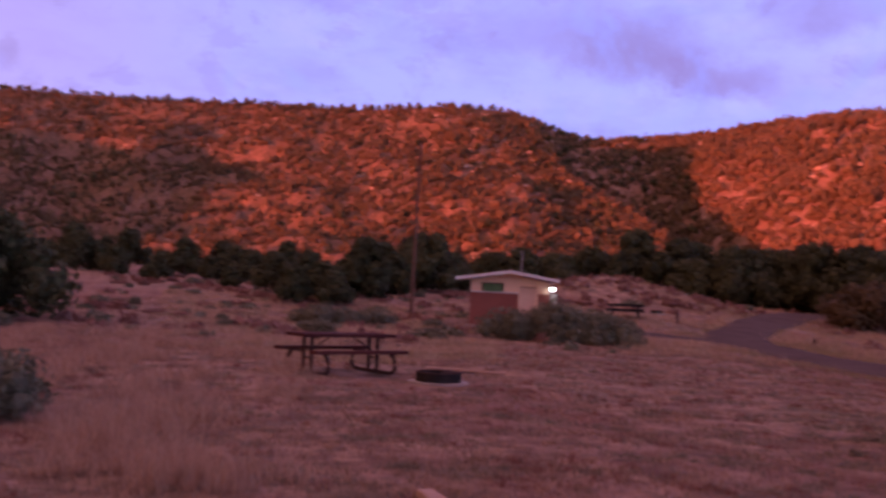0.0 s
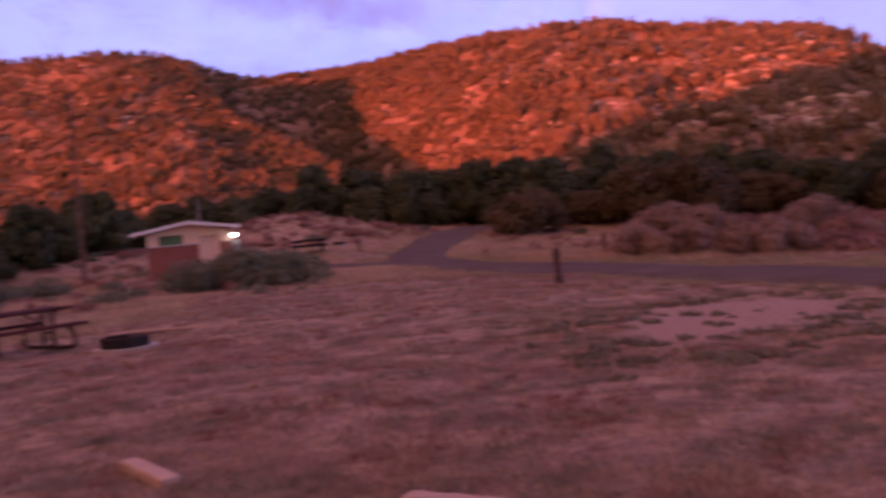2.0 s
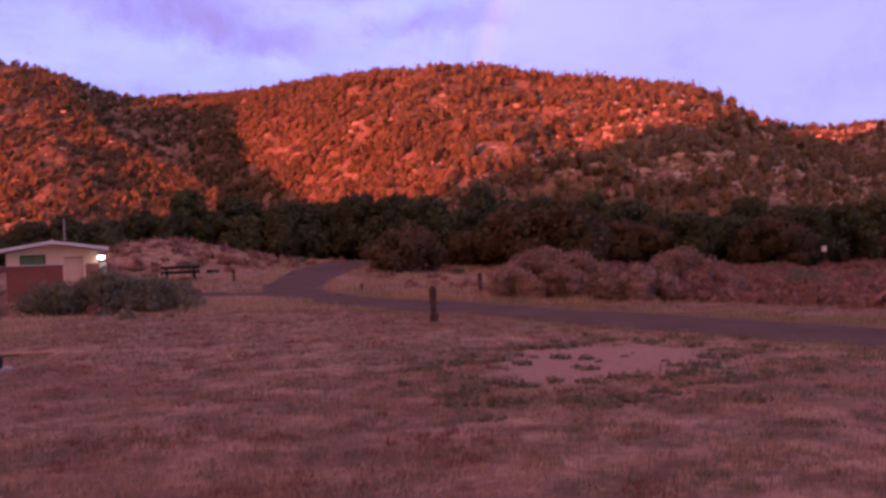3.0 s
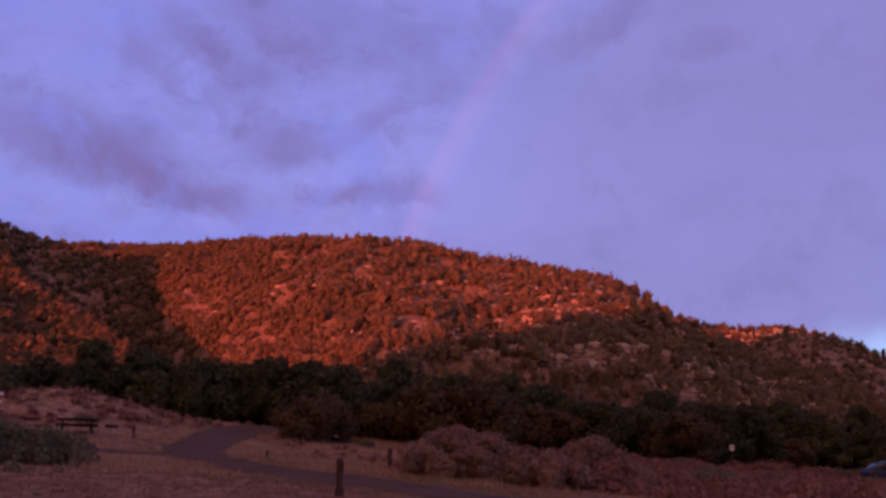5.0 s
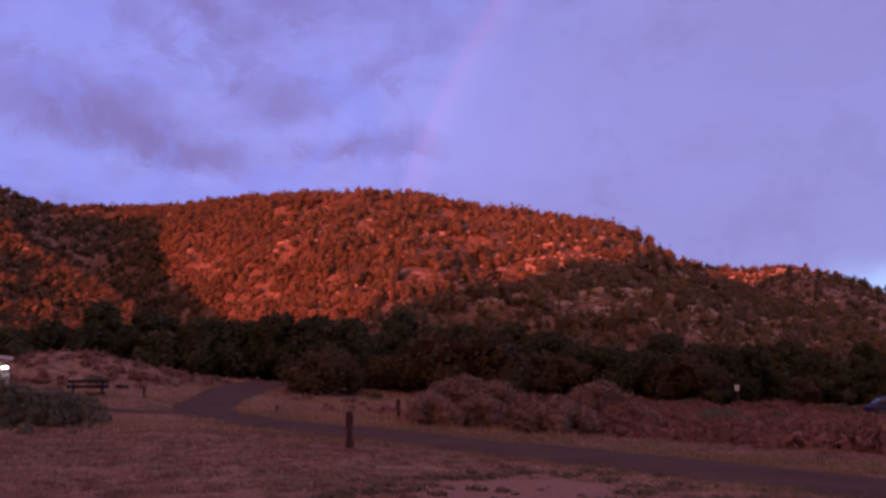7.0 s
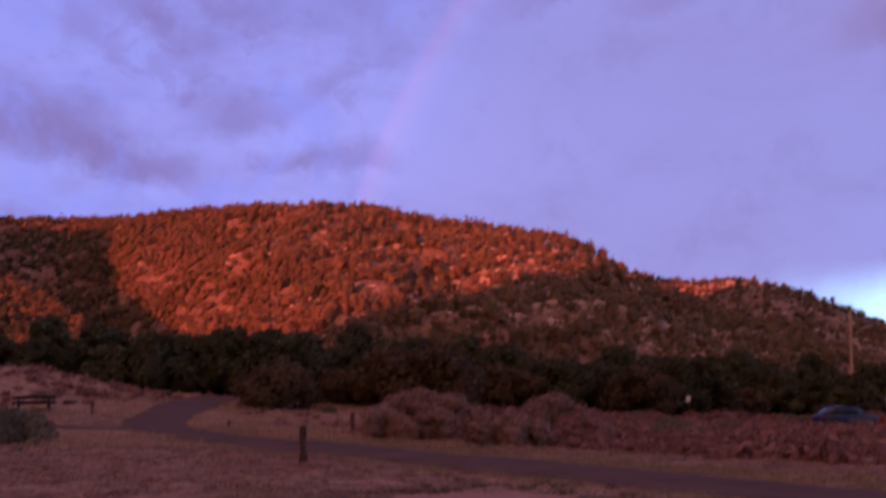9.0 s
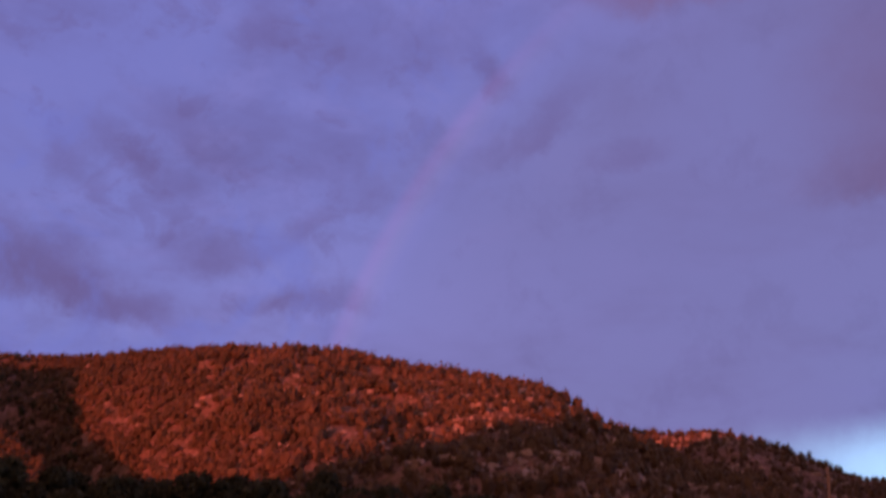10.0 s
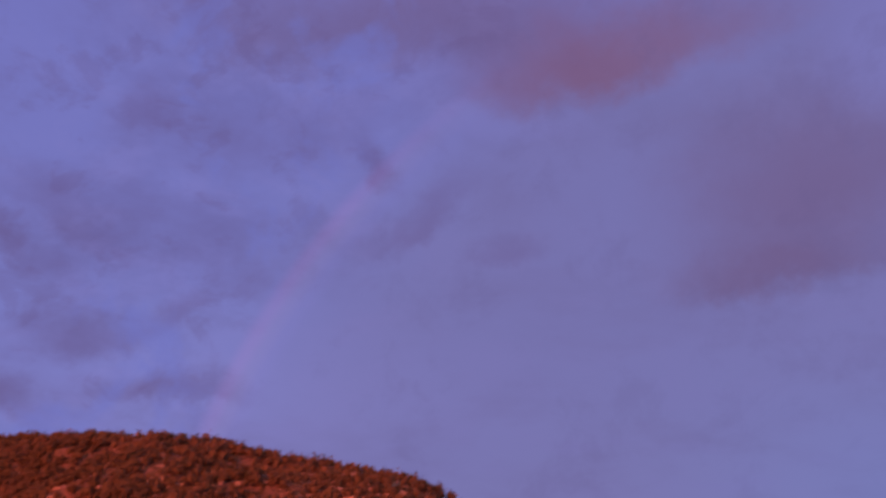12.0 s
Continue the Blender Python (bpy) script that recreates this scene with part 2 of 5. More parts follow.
M = dict(
    sage=leafy("sage_leaves", (0.085, 0.082, 0.050), (0.195, 0.178, 0.118)),
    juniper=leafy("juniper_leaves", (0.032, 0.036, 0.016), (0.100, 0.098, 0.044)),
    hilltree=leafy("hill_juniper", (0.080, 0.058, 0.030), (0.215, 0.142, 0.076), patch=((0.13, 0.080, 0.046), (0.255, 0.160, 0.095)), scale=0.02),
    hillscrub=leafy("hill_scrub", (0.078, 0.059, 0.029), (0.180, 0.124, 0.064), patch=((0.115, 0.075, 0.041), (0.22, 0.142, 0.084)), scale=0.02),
    field_brush=leafy("field_brush", (0.135, 0.062, 0.049), (0.32, 0.165, 0.128)),
    pale_sage=leafy("pale_sagebrush", (0.150, 0.082, 0.062), (0.375, 0.245, 0.192)),
    oak=leafy("oak_leaves", (0.048, 0.036, 0.018), (0.125, 0.078, 0.038)),
    straw=leafy("dry_straw", (0.17, 0.086, 0.060), (0.40, 0.245, 0.17), patch=((0.11, 0.085, 0.052), (0.235, 0.18, 0.115)), scale=0.9),
    pale_straw=leafy("pale_straw", (0.28, 0.165, 0.105), (0.56, 0.37, 0.24), patch=((0.15, 0.115, 0.06), (0.32, 0.25, 0.14)), scale=0.16),
    tall_straw=leafy("tall_straw", (0.22, 0.125, 0.085), (0.52, 0.33, 0.225)),
    red_straw=leafy("red_straw", (0.15, 0.058, 0.042), (0.27, 0.115, 0.085)),
    weed=leafy("grey_weeds", (0.110, 0.092, 0.060), (0.225, 0.185, 0.125)),
    verge=leafy("verge_grass", (0.14, 0.115, 0.05), (0.33, 0.27, 0.13)),
    bark=grainy("bark", (0.06, 0.04, 0.03), (0.17, 0.12, 0.085), 6.0, bump=0.6),
    twig=grainy("twigs", (0.07, 0.05, 0.04), (0.16, 0.11, 0.085), 20.0),
    asphalt=grainy("old_asphalt", (0.070, 0.051, 0.050), (0.112, 0.084, 0.081), 0.6, 1.0, 40.0, 0.5, 0.006, spec=0.0),
    planks=grainy("weathered_planks", (0.036, 0.010, 0.009), (0.085, 0.026, 0.022), 3.0, 0.9, 16.0, 0.4, each=0.4, spec=0.1),
    steel=grainy("rusty_steel", (0.03, 0.016, 0.014), (0.07, 0.036, 0.03), 5.0, 0.85, 9.0, 0.3, 0.003, 0.0, spec=0.1),
    galv=grainy("galvanised_pipe", (0.2, 0.17, 0.16), (0.3, 0.26, 0.25), 4.0, 0.5, 10.0, 0.1, metal=0.3),
    charred=grainy("charred_iron", (0.010, 0.009, 0.009), (0.035, 0.026, 0.023), 6.0, 0.95, 8.0, 0.5, spec=0.05),
    concrete=grainy("concrete", (0.22, 0.18, 0.155), (0.38, 0.31, 0.27), 2.5, 0.9, 18.0, 0.4, 0.006),
    timber=grainy("weathered_timber", (0.26, 0.16, 0.12), (0.40, 0.26, 0.2), 2.0, 0.9, 22.0, 0.4, 0.006),
    post=grainy("brown_post", (0.045, 0.022, 0.017), (0.10, 0.048, 0.036), 4.0, 0.85, 14.0, 0.4),
    oldpole=grainy("tarred_pole", (0.075, 0.038, 0.027), (0.15, 0.08, 0.055), 1.5, 0.85, 20.0, 0.4),
    # wood lightened towards orange to stand for low sun on the pole
    pole=grainy("sunlit_pole_wood", (0.40, 0.24, 0.15), (0.56, 0.36, 0.23), 1.5, 0.85, 20.0, 0.4),
    beige=grainy("beige_stucco", (0.70, 0.42, 0.27), (0.82, 0.52, 0.35), 0.9, 0.9, 40.0, 0.4, 0.006),
    brown=grainy("red_brown_block", (0.175, 0.054, 0.040), (0.25, 0.083, 0.060), 1.1, 0.9, 30.0, 0.4, 0.006),
    roof=grainy("pale_roof", (0.50, 0.44, 0.42), (0.66, 0.58, 0.56), 1.3, 0.7, 20.0, 0.2),
    door=grainy("tan_door", (0.54, 0.32, 0.225), (0.64, 0.39, 0.28), 1.5, 0.6, 20.0, 0.15),
    green=grainy("green_panel", (0.06, 0.12, 0.04), (0.11, 0.19, 0.07), 3.0, 0.5, 10.0, 0.1),
    white=grainy("white_paint", (0.70, 0.69, 0.68), (0.82, 0.81, 0.8), 3.0, 0.5, 12.0, 0.1),
    red=grainy("red_plastic", (0.20, 0.016, 0.016), (0.28, 0.026, 0.022), 2.0, 0.4, 10.0, 0.05),
    blue=grainy("blue_car_paint", (0.012, 0.018, 0.045), (0.02, 0.03, 0.07), 0.8, 0.4, 6.0, 0.0, spec=0.2),
    glass=grainy("dark_glass", (0.008, 0.009, 0.01), (0.016, 0.017, 0.02), 1.0, 0.12, 6.0, 0.0, spec=0.25),
    rock=grainy("pale_rock", (0.31, 0.215, 0.16), (0.53, 0.385, 0.295), 0.35, 0.95, 10.0, 0.7, 0.05),
)


PAD = (8.4, 11.3, 2.9, 1.75)   # worn bare pad beside the road: centre and half axes


def ground_material():
    m, n, sh = material("dry_grass_ground", 0.95, 0.0, 0.15)
    at = n.add("ShaderNodeTexCoord").outputs["Object"]
    big, mid, small = n.noise(0.11, 4, 0.6, at), n.noise(1.6, 6, 0.7, at), n.noise(12.0, 6, 0.75, at)
    straw = n.mix(n.span(mid, 0.36, 0.64), (0.125, 0.072, 0.052), (0.35, 0.225, 0.16))
    reddish = n.mix(n.math("MULTIPLY", n.span(big, 0.45, 0.62), 0.75), straw, (0.165, 0.064, 0.048))
    olive = n.mix(n.math("MULTIPLY", n.span(n.noise(0.23, 5, 0.65, at), 0.50, 0.66), 0.6), reddish, (0.17, 0.128, 0.066))
    low = n.mix(n.math("MULTIPLY", n.span(n.noise(0.9, 6, 0.72, at), 0.50, 0.64), 0.65), olive, (0.10, 0.080, 0.055))
    dust = n.mix(n.math("MULTIPLY", n.span(n.noise(1.3, 6, 0.7, n.vmath("ADD", at, (41.0, 7.0, 0.0))), 0.50, 0.64), 0.65), low, (0.30, 0.18, 0.143))
    col = n.mix(n.math("MULTIPLY", n.span(small, 0.48, 0.66), 0.6), dust, (0.085, 0.048, 0.036))
    xyz = n.add("ShaderNodeSeparateXYZ", Vector=at)
    dx, dy = n.math("SUBTRACT", xyz.outputs[0], PAD[0]), n.math("SUBTRACT", xyz.outputs[1], PAD[1])
    pa = n.math("DIVIDE", n.math("ADD", n.math("MULTIPLY", dx, 0.74), n.math("MULTIPLY", dy, 0.67)), PAD[2])
    pb = n.math("DIVIDE", n.math("ADD", n.math("MULTIPLY", dx, -0.67), n.math("MULTIPLY", dy, 0.74)), PAD[3])
    pd = n.math("SQRT", n.math("ADD", n.math("MULTIPLY", pa, pa), n.math("MULTIPLY", pb, pb)))
    pd = n.math("ADD", pd, n.math("MULTIPLY", n.math("SUBTRACT", n.noise(0.8, 6, 0.65, at), 0.5), 2.1))
    pd = n.math("ADD", pd, n.math("MULTIPLY", n.math("SUBTRACT", n.noise(4.0, 4, 0.65, at), 0.5), 0.7))
    soil = n.mix(n.span(small, 0.3, 0.7), (0.20, 0.115, 0.09), (0.33, 0.205, 0.16))
    worn = n.math("MAXIMUM", n.math("SUBTRACT", 1.0, n.span(pd, 0.85, 1.15)), n.math("MULTIPLY", n.span(n.noise(0.33, 5, 0.7, at), 0.60, 0.68), 0.7))
    col = n.mix(worn, col, soil)
    n.link(col, sh.inputs["Base Color"])
    b = n.add("ShaderNodeBump", Strength=0.8, Distance=0.05, Height=n.math("ADD", small, mid))
    n.link(b.outputs[0], sh.inputs["Normal"])
    return m


def hill_material(name, earth, scrub, pale):
    """Bare earth between low scrub, with pale stony patches; colours as pairs of dark and light."""
    m, n, sh = material(name, 0.95, 0.0, 0.1)
    at = n.add("ShaderNodeTexCoord").outputs["Object"]
    big, mid, small = n.noise(0.012, 4, 0.6, at), n.noise(0.07, 5, 0.65, at), n.noise(0.5, 5, 0.7, at)
    soil = n.mix(n.span(mid, 0.35, 0.65), *earth)
    low = n.mix(n.math("MULTIPLY", n.span(small, 0.44, 0.60), 0.75), soil, scrub[1])
    low = n.mix(n.math("MULTIPLY", n.span(n.noise(0.28, 4, 0.6, at), 0.48, 0.60), 0.65), low, scrub[0])
    stony = n.mix(n.math("MULTIPLY", n.span(n.noise(0.16, 5, 0.7, at), 0.58, 0.72), n.span(big, 0.4, 0.6)), low, pale)
    n.link(stony, sh.inputs["Base Color"])
    b = n.add("ShaderNodeBump", Strength=0.5, Distance=0.6, Height=n.math("ADD", small, mid))
    n.link(b.outputs[0], sh.inputs["Normal"])
    return m


def glow_material():
    m = bpy.data.materials.new("lamp_glow")
    m.use_nodes = True
    n = Nodes(m.node_tree)
    e = n.add("ShaderNodeEmission", Color=(0.82, 0.90, 1.0), Strength=9.0)
    n.add("ShaderNodeOutputMaterial", Surface=e.outputs[0])
    return m


M["glow"] = glow_material()
M["ground"] = ground_material()
M["hill"] = hill_material("hillside_soil", ((0.185, 0.102, 0.080), (0.30, 0.176, 0.142)), ((0.088, 0.068, 0.036), (0.115, 0.074, 0.044)), (0.55, 0.40, 0.31))
M["scrub_hill"] = hill_material("scrubby_hillside", ((0.135, 0.075, 0.054), (0.225, 0.128, 0.096)), ((0.080, 0.058, 0.030), (0.115, 0.074, 0.042)), (0.36, 0.24, 0.18))

# ---- helpers for meshes ----
rng = np.random.default_rng(7)


def mesh_object(name, verts, faces, mats, parent=None, smooth=False, index=None):
    me = bpy.data.meshes.new(name)
    me.from_pydata(verts, [], faces)
    for m in (mats if isinstance(mats, (list, tuple)) else [mats]):
        me.materials.append(m)
    if smooth:
        me.polygons.foreach_set("use_smooth", [True] * len(me.polygons))
    if index is not None:
        me.polygons.foreach_set("material_index", index)
    me.update()
    ob = new(name, me)
    ob.parent = parent
    return ob


def part(name, bm, mat, parent=None, label="", m=None):
    """Links a bmesh as one mesh object under a thing or a part."""
    me = bpy.data.meshes.new(name)
    bm.to_mesh(me)
    bm.free()
    me.materials.append(mat)
    ob = new(name, me)
    ob.parent = parent
    if m is not None:
        ob.matrix_basis = m
    return tagged(ob, label) if label else ob


def box(sx, sy, sz, at=(0, 0, 0), bevel=0.01, rot=None):
    """A bevelled block centred at at."""
    bm = bmesh.new()
    bmesh.ops.create_cube(bm, size=1)
    bmesh.ops.scale(bm, vec=(sx, sy, sz), verts=bm.verts)
    if bevel:
        bmesh.ops.bevel(bm, geom=bm.edges[:], offset=bevel, segments=2, affect="EDGES")
    if rot is not None:
        bmesh.ops.rotate(bm, matrix=Euler([radians(a) for a in rot]).to_matrix(), verts=bm.verts)
    bmesh.ops.translate(bm, vec=at, verts=bm.verts)
    return bm


def tube(points, radius, sides=8, taper=1.0):
    """A round bar along points; the radius ends at radius * taper."""
    bm = bmesh.new()
    pts = [Vector(p) for p in points]
    rings = []
    for i, p in enumerate(pts):
        d = (pts[min(i + 1, len(pts) - 1)] - pts[max(i - 1, 0)]).normalized()
        q = d.to_track_quat("Z", "Y")
        r = radius * (1 + (taper - 1) * i / (len(pts) - 1))
        rings.append([bm.verts.new(p + q @ Vector((r * cos(2 * pi * k / sides), r * sin(2 * pi * k / sides), 0))) for k in range(sides)])
    for a, b in zip(rings, rings[1:]):
        for k in range(sides):
            bm.faces.new((a[k], a[(k + 1) % sides], b[(k + 1) % sides], b[k]))
    bm.faces.new(rings[0][::-1])
    bm.faces.new(rings[-1])
    return bm


def empty(name, m, label, category, group=""):
    ob = new(name)
    ob.matrix_basis = m
    return tagged(ob, label, category, group)


def soft_step(x, a, b):
    t = np.clip((np.asarray(x, float) - a) / (b - a), 0, 1)
    return t * t * (3 - 2 * t)


def waves(x, y, scale, seed, octaves=4):
    """Cheap smooth noise, about -1 to 1, for arrays."""
    r = np.random.default_rng(seed)
    out, amp, tot = 0.0, 1.0, 0.0
    for _ in range(octaves):
        for _ in range(3):
            a, ph = r.uniform(0, 2 * pi), r.uniform(0, 2 * pi)
            k = 2 * pi / scale * r.uniform(0.7, 1.4)
            out = out + amp * np.sin(k * (np.cos(a) * x + np.sin(a) * y) + ph + 0.8 * np.sin(k * 0.6 * (np.sin(a) * x - np.cos(a) * y) + ph * 2))
        tot += amp * 1.7
        amp *= 0.5
        scale *= 0.47
    return out / tot


# ---- ground ----


def ground_z(x, y):
    """Height of the ground: nearly level round the camp, falling to the right, rising to the woods."""
    x, y = np.asarray(x, float), np.asarray(y, float)
    r = np.hypot(x, y)
    z = -0.020 * 4 * np.logaddexp(0, (np.minimum(x, 90) - 8) / 4)
    back = soft_step(y, 46, 84)
    z = z + 1.7 * back + 1.6 * soft_step(y, 84, 135) * soft_step(-x, -60, 60)
    z = z + 2.2 * np.exp(-(((x - 13.5) / 8.0) ** 2 + ((y - 74) / 7.0) ** 2))      # brushy mound
    z = z + 0.62 * np.exp(-(((x - 10.9) / 4.0) ** 2 + ((y - 54.2) / 2.6) ** 2))      # table terrace
    z = z + 0.5 * soft_step(-x, 4, 40) * soft_step(y, 20, 60)
    z = z + 0.05 * waves(x, y, 7.0, 3) * soft_step(r, 3, 12) + 0.25 * waves(x, y, 40.0, 4) * soft_step(r, 40, 90)
    return z


def ground_at(x, y):
    return float(ground_z(x, y))


def build_ground():
    az = np.radians(np.concatenate([np.arange(-40, 75, 0.4), np.arange(75, 320, 3.0)]))
    rr = np.concatenate([np.linspace(0.5, 6, 8), np.geomspace(6.4, 160, 150), np.geomspace(175, 4500, 22)])
    A, Rr = np.meshgrid(az, rr)
    X, Y = np.sin(A) * Rr, np.cos(A) * Rr
    Z = np.where(Rr < 200, ground_z(X, Y), 0) * (1 - soft_step(Rr, 150, 200))
    n, m = len(rr), len(az)
    verts = np.stack([X, Y, Z], -1).reshape(-1, 3).tolist() + [(0, 0, 0)]
    faces = [(i * m + j, i * m + (j + 1) % m, (i + 1) * m + (j + 1) % m, (i + 1) * m + j) for i in range(n - 1) for j in range(m)]
    faces += [(n * m, (j + 1) % m, j) for j in range(m)]
    faces = [f[::-1] for f in faces]
    ob = mesh_object("ground", verts, faces, M["ground"], smooth=True)
    return tagged(ob, "dry reddish grass and bare soil of a campground", "ground", kind="structure")


build_ground()


def ribbon(name, centre, half, lift, mat, label, category, steps=8):
    """A flat strip with thick edges laid along a smooth line of points."""
    pts = [Vector((*p, 0)) for p in centre]
    line = []
    for i in range(len(pts) - 1):
        p0, p1, p2, p3 = pts[max(i - 1, 0)], pts[i], pts[i + 1], pts[min(i + 2, len(pts) - 1)]
        for k in range(steps):
            t = k / steps
            line.append(0.5 * (2 * p1 + (p2 - p0) * t + (2 * p0 - 5 * p1 + 4 * p2 - p3) * t * t + (3 * p1 - p0 - 3 * p2 + p3) * t ** 3))
    line.append(pts[-1])
    verts, faces, cols = [], [], 9
    for i, p in enumerate(line):
        d = (line[min(i + 1, len(line) - 1)] - line[max(i - 1, 0)]).normalized()
        side = Vector((d.y, -d.x, 0))
        for k in range(cols):
            s = -1 + 2 * k / (cols - 1)
            q = p + side * (s * (half + 0.12 * noise.noise(p * 0.6 + Vector((0, 0, s * 3)))))
            edge = abs(s) == 1
            verts.append((q.x, q.y, ground_at(q.x, q.y) + (-0.08 if edge else lift + 0.05 * (1 - s * s))))
    for i in range(len(line) - 1):
        for k in range(cols - 1):
            a = i * cols + k
            faces.append((a, a + 1, a + cols + 1, a + cols))
    ob = mesh_object(name, verts, faces, mat, smooth=True)
    return tagged(ob, label, category, kind="structure")


ribbon("road", [(13.6, -60), (13.8, -20), (13.8, 9), (13.9, 20), (13.6, 32), (14.1, 41), (15.8, 49), (18.5, 56), (21.4, 62), (24.6, 67), (28.2, 72.5), (33, 79), (38, 85)], 2.0, 0.05,
       M["asphalt"], "narrow worn asphalt campground road, purple-grey", "road")
ribbon("parking_spur", [(15.2, 42), (13.0, 46.6), (9.6, 49.4), (6.4, 50.4)], 1.6, 0.04, M["asphalt"], "short asphalt spur off the campground road", "road")

# ---- hills ----


def curve(table):
    a = np.array(table, float)
    return lambda v: np.interp(v, a[:, 0], a[:, 1])


HILLS = {}


def build_hill(name, az0, az1, ridge, foot, crest, seed, label, canopy=3.0, step=0.2, rows=90, bulge=0.55, power=1.6, cover="hill"):
    """A hill whose crest line has the given angle above the eye, between the foot and crest distances."""
    rg, ft, cr = curve(ridge), curve(foot), curve(crest)

    def height(az, s):
        r0, r1 = ft(az), cr(az)
        zr = EYE + r1 * np.tan(np.radians(rg(az))) - canopy
        r = r0 + (r1 - r0) * s
        x, y = r * np.sin(np.radians(az)), r * np.cos(np.radians(az))
        rise = np.clip(s, 0, 1)
        up = bulge * np.sin(rise * pi / 2) + (1 - bulge) * rise ** power
        z = -1.0 + (zr + 1.0) * up
        z = np.where(s > 1, zr - (zr + 20) * soft_step(s, 1.0, 2.6), z)
        body = np.clip(np.minimum(s * 4, (1.0 - s) * 5), 0, 1)
        z = z + body * zr * (0.06 * waves(x, y, 130.0, seed) + 0.022 * waves(x, y, 35.0, seed + 1))
        z = z + 0.5 * waves(x, y, 14.0, seed + 2, 3) * np.clip(s * 5, 0, 1)
        return x, y, z

    az = np.arange(az0, az1 + step / 2, step)
    ss = np.concatenate([np.linspace(0, 1.05, rows), np.linspace(1.1, 1.9, 10)])
    A, S = np.meshgrid(az, ss)
    X, Y, Z = height(A, S)
    n, m = len(ss), len(az)
    faces = [(i * m + j, (i + 1) * m + j, (i + 1) * m + j + 1, i * m + j + 1)[::-1] for i in range(n - 1) for j in range(m - 1)]
    ob = mesh_object(name, np.stack([X, Y, Z], -1).reshape(-1, 3).tolist(), faces, M[cover], smooth=True)
    HILLS[name] = (height, az0, az1, ft, cr)
    return tagged(ob, label, "hill", kind="structure")


build_hill("hill_west", -75, 17,
           [(-75, 8), (-45, 9.5), (-25.4, 10.35), (-17, 10.68), (-11, 11.03), (-5, 11.1), (0, 11.6), (3, 11.55), (4.6, 11.2), (5.3, 10.8), (6.2, 9.5), (7.3, 8.1), (9.06, 6.75), (11.5, 5.7), (13.5, 4.4), (14.4, 3.2), (17, 0.5)],
           [(-75, 520), (-30, 430), (-20, 380), (-10, 320), (-5, 275), (0, 245), (5, 218), (10, 228), (14, 262), (17, 290)], [(-75, 1000), (-30, 860), (-20, 800), (-10, 720), (-5, 670), (0, 620), (3, 610), (5, 595), (7.3, 505), (9, 462), (11.5, 412), (13.5, 372), (15, 342), (17, 322)], 11,
           "red sunset-lit hillside dotted with junipers and pale rock", bulge=0.0, power=1.7, cover="scrub_hill")
build_hill("hill_north", 0, 62,
           [(0, 10.6), (4, 11.0), (5.3, 10.85), (6.6, 10.4), (8.3, 9.9), (10, 9.7), (13.9, 9.9), (17, 10.3), (19.2, 10.7), (22, 11.05), (26, 11.2), (30, 11.1), (33, 10.65), (37.6, 10), (40.8, 9.5), (42.7, 8.95), (44.5, 8.2), (45.3, 7.5), (46.6, 7), (48, 6.0), (52, 4.5), (62, 1)],
           [(0, 430), (10, 430), (15, 400), (20, 300), (25, 235), (30, 195), (45, 180), (62, 175)], [(0, 860), (12, 790), (16, 720), (20, 640), (26, 560), (35, 495), (46, 430), (62, 380)], 21,
           "broad rocky hill with juniper woods, upper face lit red")
build_hill("hill_east", 38, 95,
           [(38, 6.3), (46, 6.7), (48.1, 6.55), (50, 6.4), (52, 6.6), (54.4, 6.1), (56.2, 5.45), (58.2, 4.45), (60, 3.8), (66, 3.0), (95, 2.5)],
           [(38, 250), (60, 225), (95, 225)], [(38, 545), (50, 530), (95, 500)], 31,
           "shaded rocky ridge falling away, sparse junipers along its crest")


# ---- western ridge that the sun goes down behind ----


def build_sunset_ridge():
    ray = heading(SUN_AZ)
    side = Vector((-ray.y, ray.x, 0))
    verts, faces = [], []
    vs = np.linspace(-1500, 900, 97)
    top = curve([(-1500, 148), (128, 144), (148, 108), (160, 94), (170, 86), (182, 79), (195, 75), (210, 73), (230, 71), (260, 68), (300, 65), (400, 57), (540, 50), (900, 48)])
    for v in vs:
        for k, (u, f) in enumerate([(500, 0), (600, 0.7), (660, 1), (760, 0.6), (900, 0)]):
            p = ray * u - side * v
            verts.append((p.x, p.y, -2 + f * (top(v) + 2 + 1.0 * sin(v * 0.11) + 0.8 * sin(v * 0.053))))
    for i in range(len(vs) - 1):
        for k in range(4):
            a = i * 5 + k
            faces.append((a, a + 1, a + 6, a + 5))
    ob = mesh_object("hill_south", verts, faces, M["hill"], smooth=True)
    return tagged(ob, "dark ridge behind which the sun goes down", "hill", kind="structure")


build_sunset_ridge()

# ---- plants: shared mesh makers ----


def sheets(points, normals, size, r, stretch=1.5, jitter=0.6, lift=None):
    """Many small kite-shaped leaf clumps as arrays: one quad each, facing roughly outward."""
    n = len(points)
    nr = normals + r.normal(0, jitter, (n, 3))
    nr /= np.linalg.norm(nr, axis=1)[:, None] + 1e-9
    a = r.normal(0, 1, (n, 3))
    if lift is not None:
        a = a * 0.5 + np.array(lift)
    a -= nr * np.sum(a * nr, 1)[:, None]
    a /= np.linalg.norm(a, axis=1)[:, None] + 1e-9
    b = np.cross(nr, a)
    s = (size * r.uniform(0.6, 1.4, n))[:, None]
    quad = np.stack([points - a * s * stretch * 0.5, points + b * s * 0.5, points + a * s * stretch * 0.5 + nr * s * 0.15, points - b * s * 0.5], 1)
    return quad.reshape(-1, 3), np.arange(4 * n).reshape(n, 4)


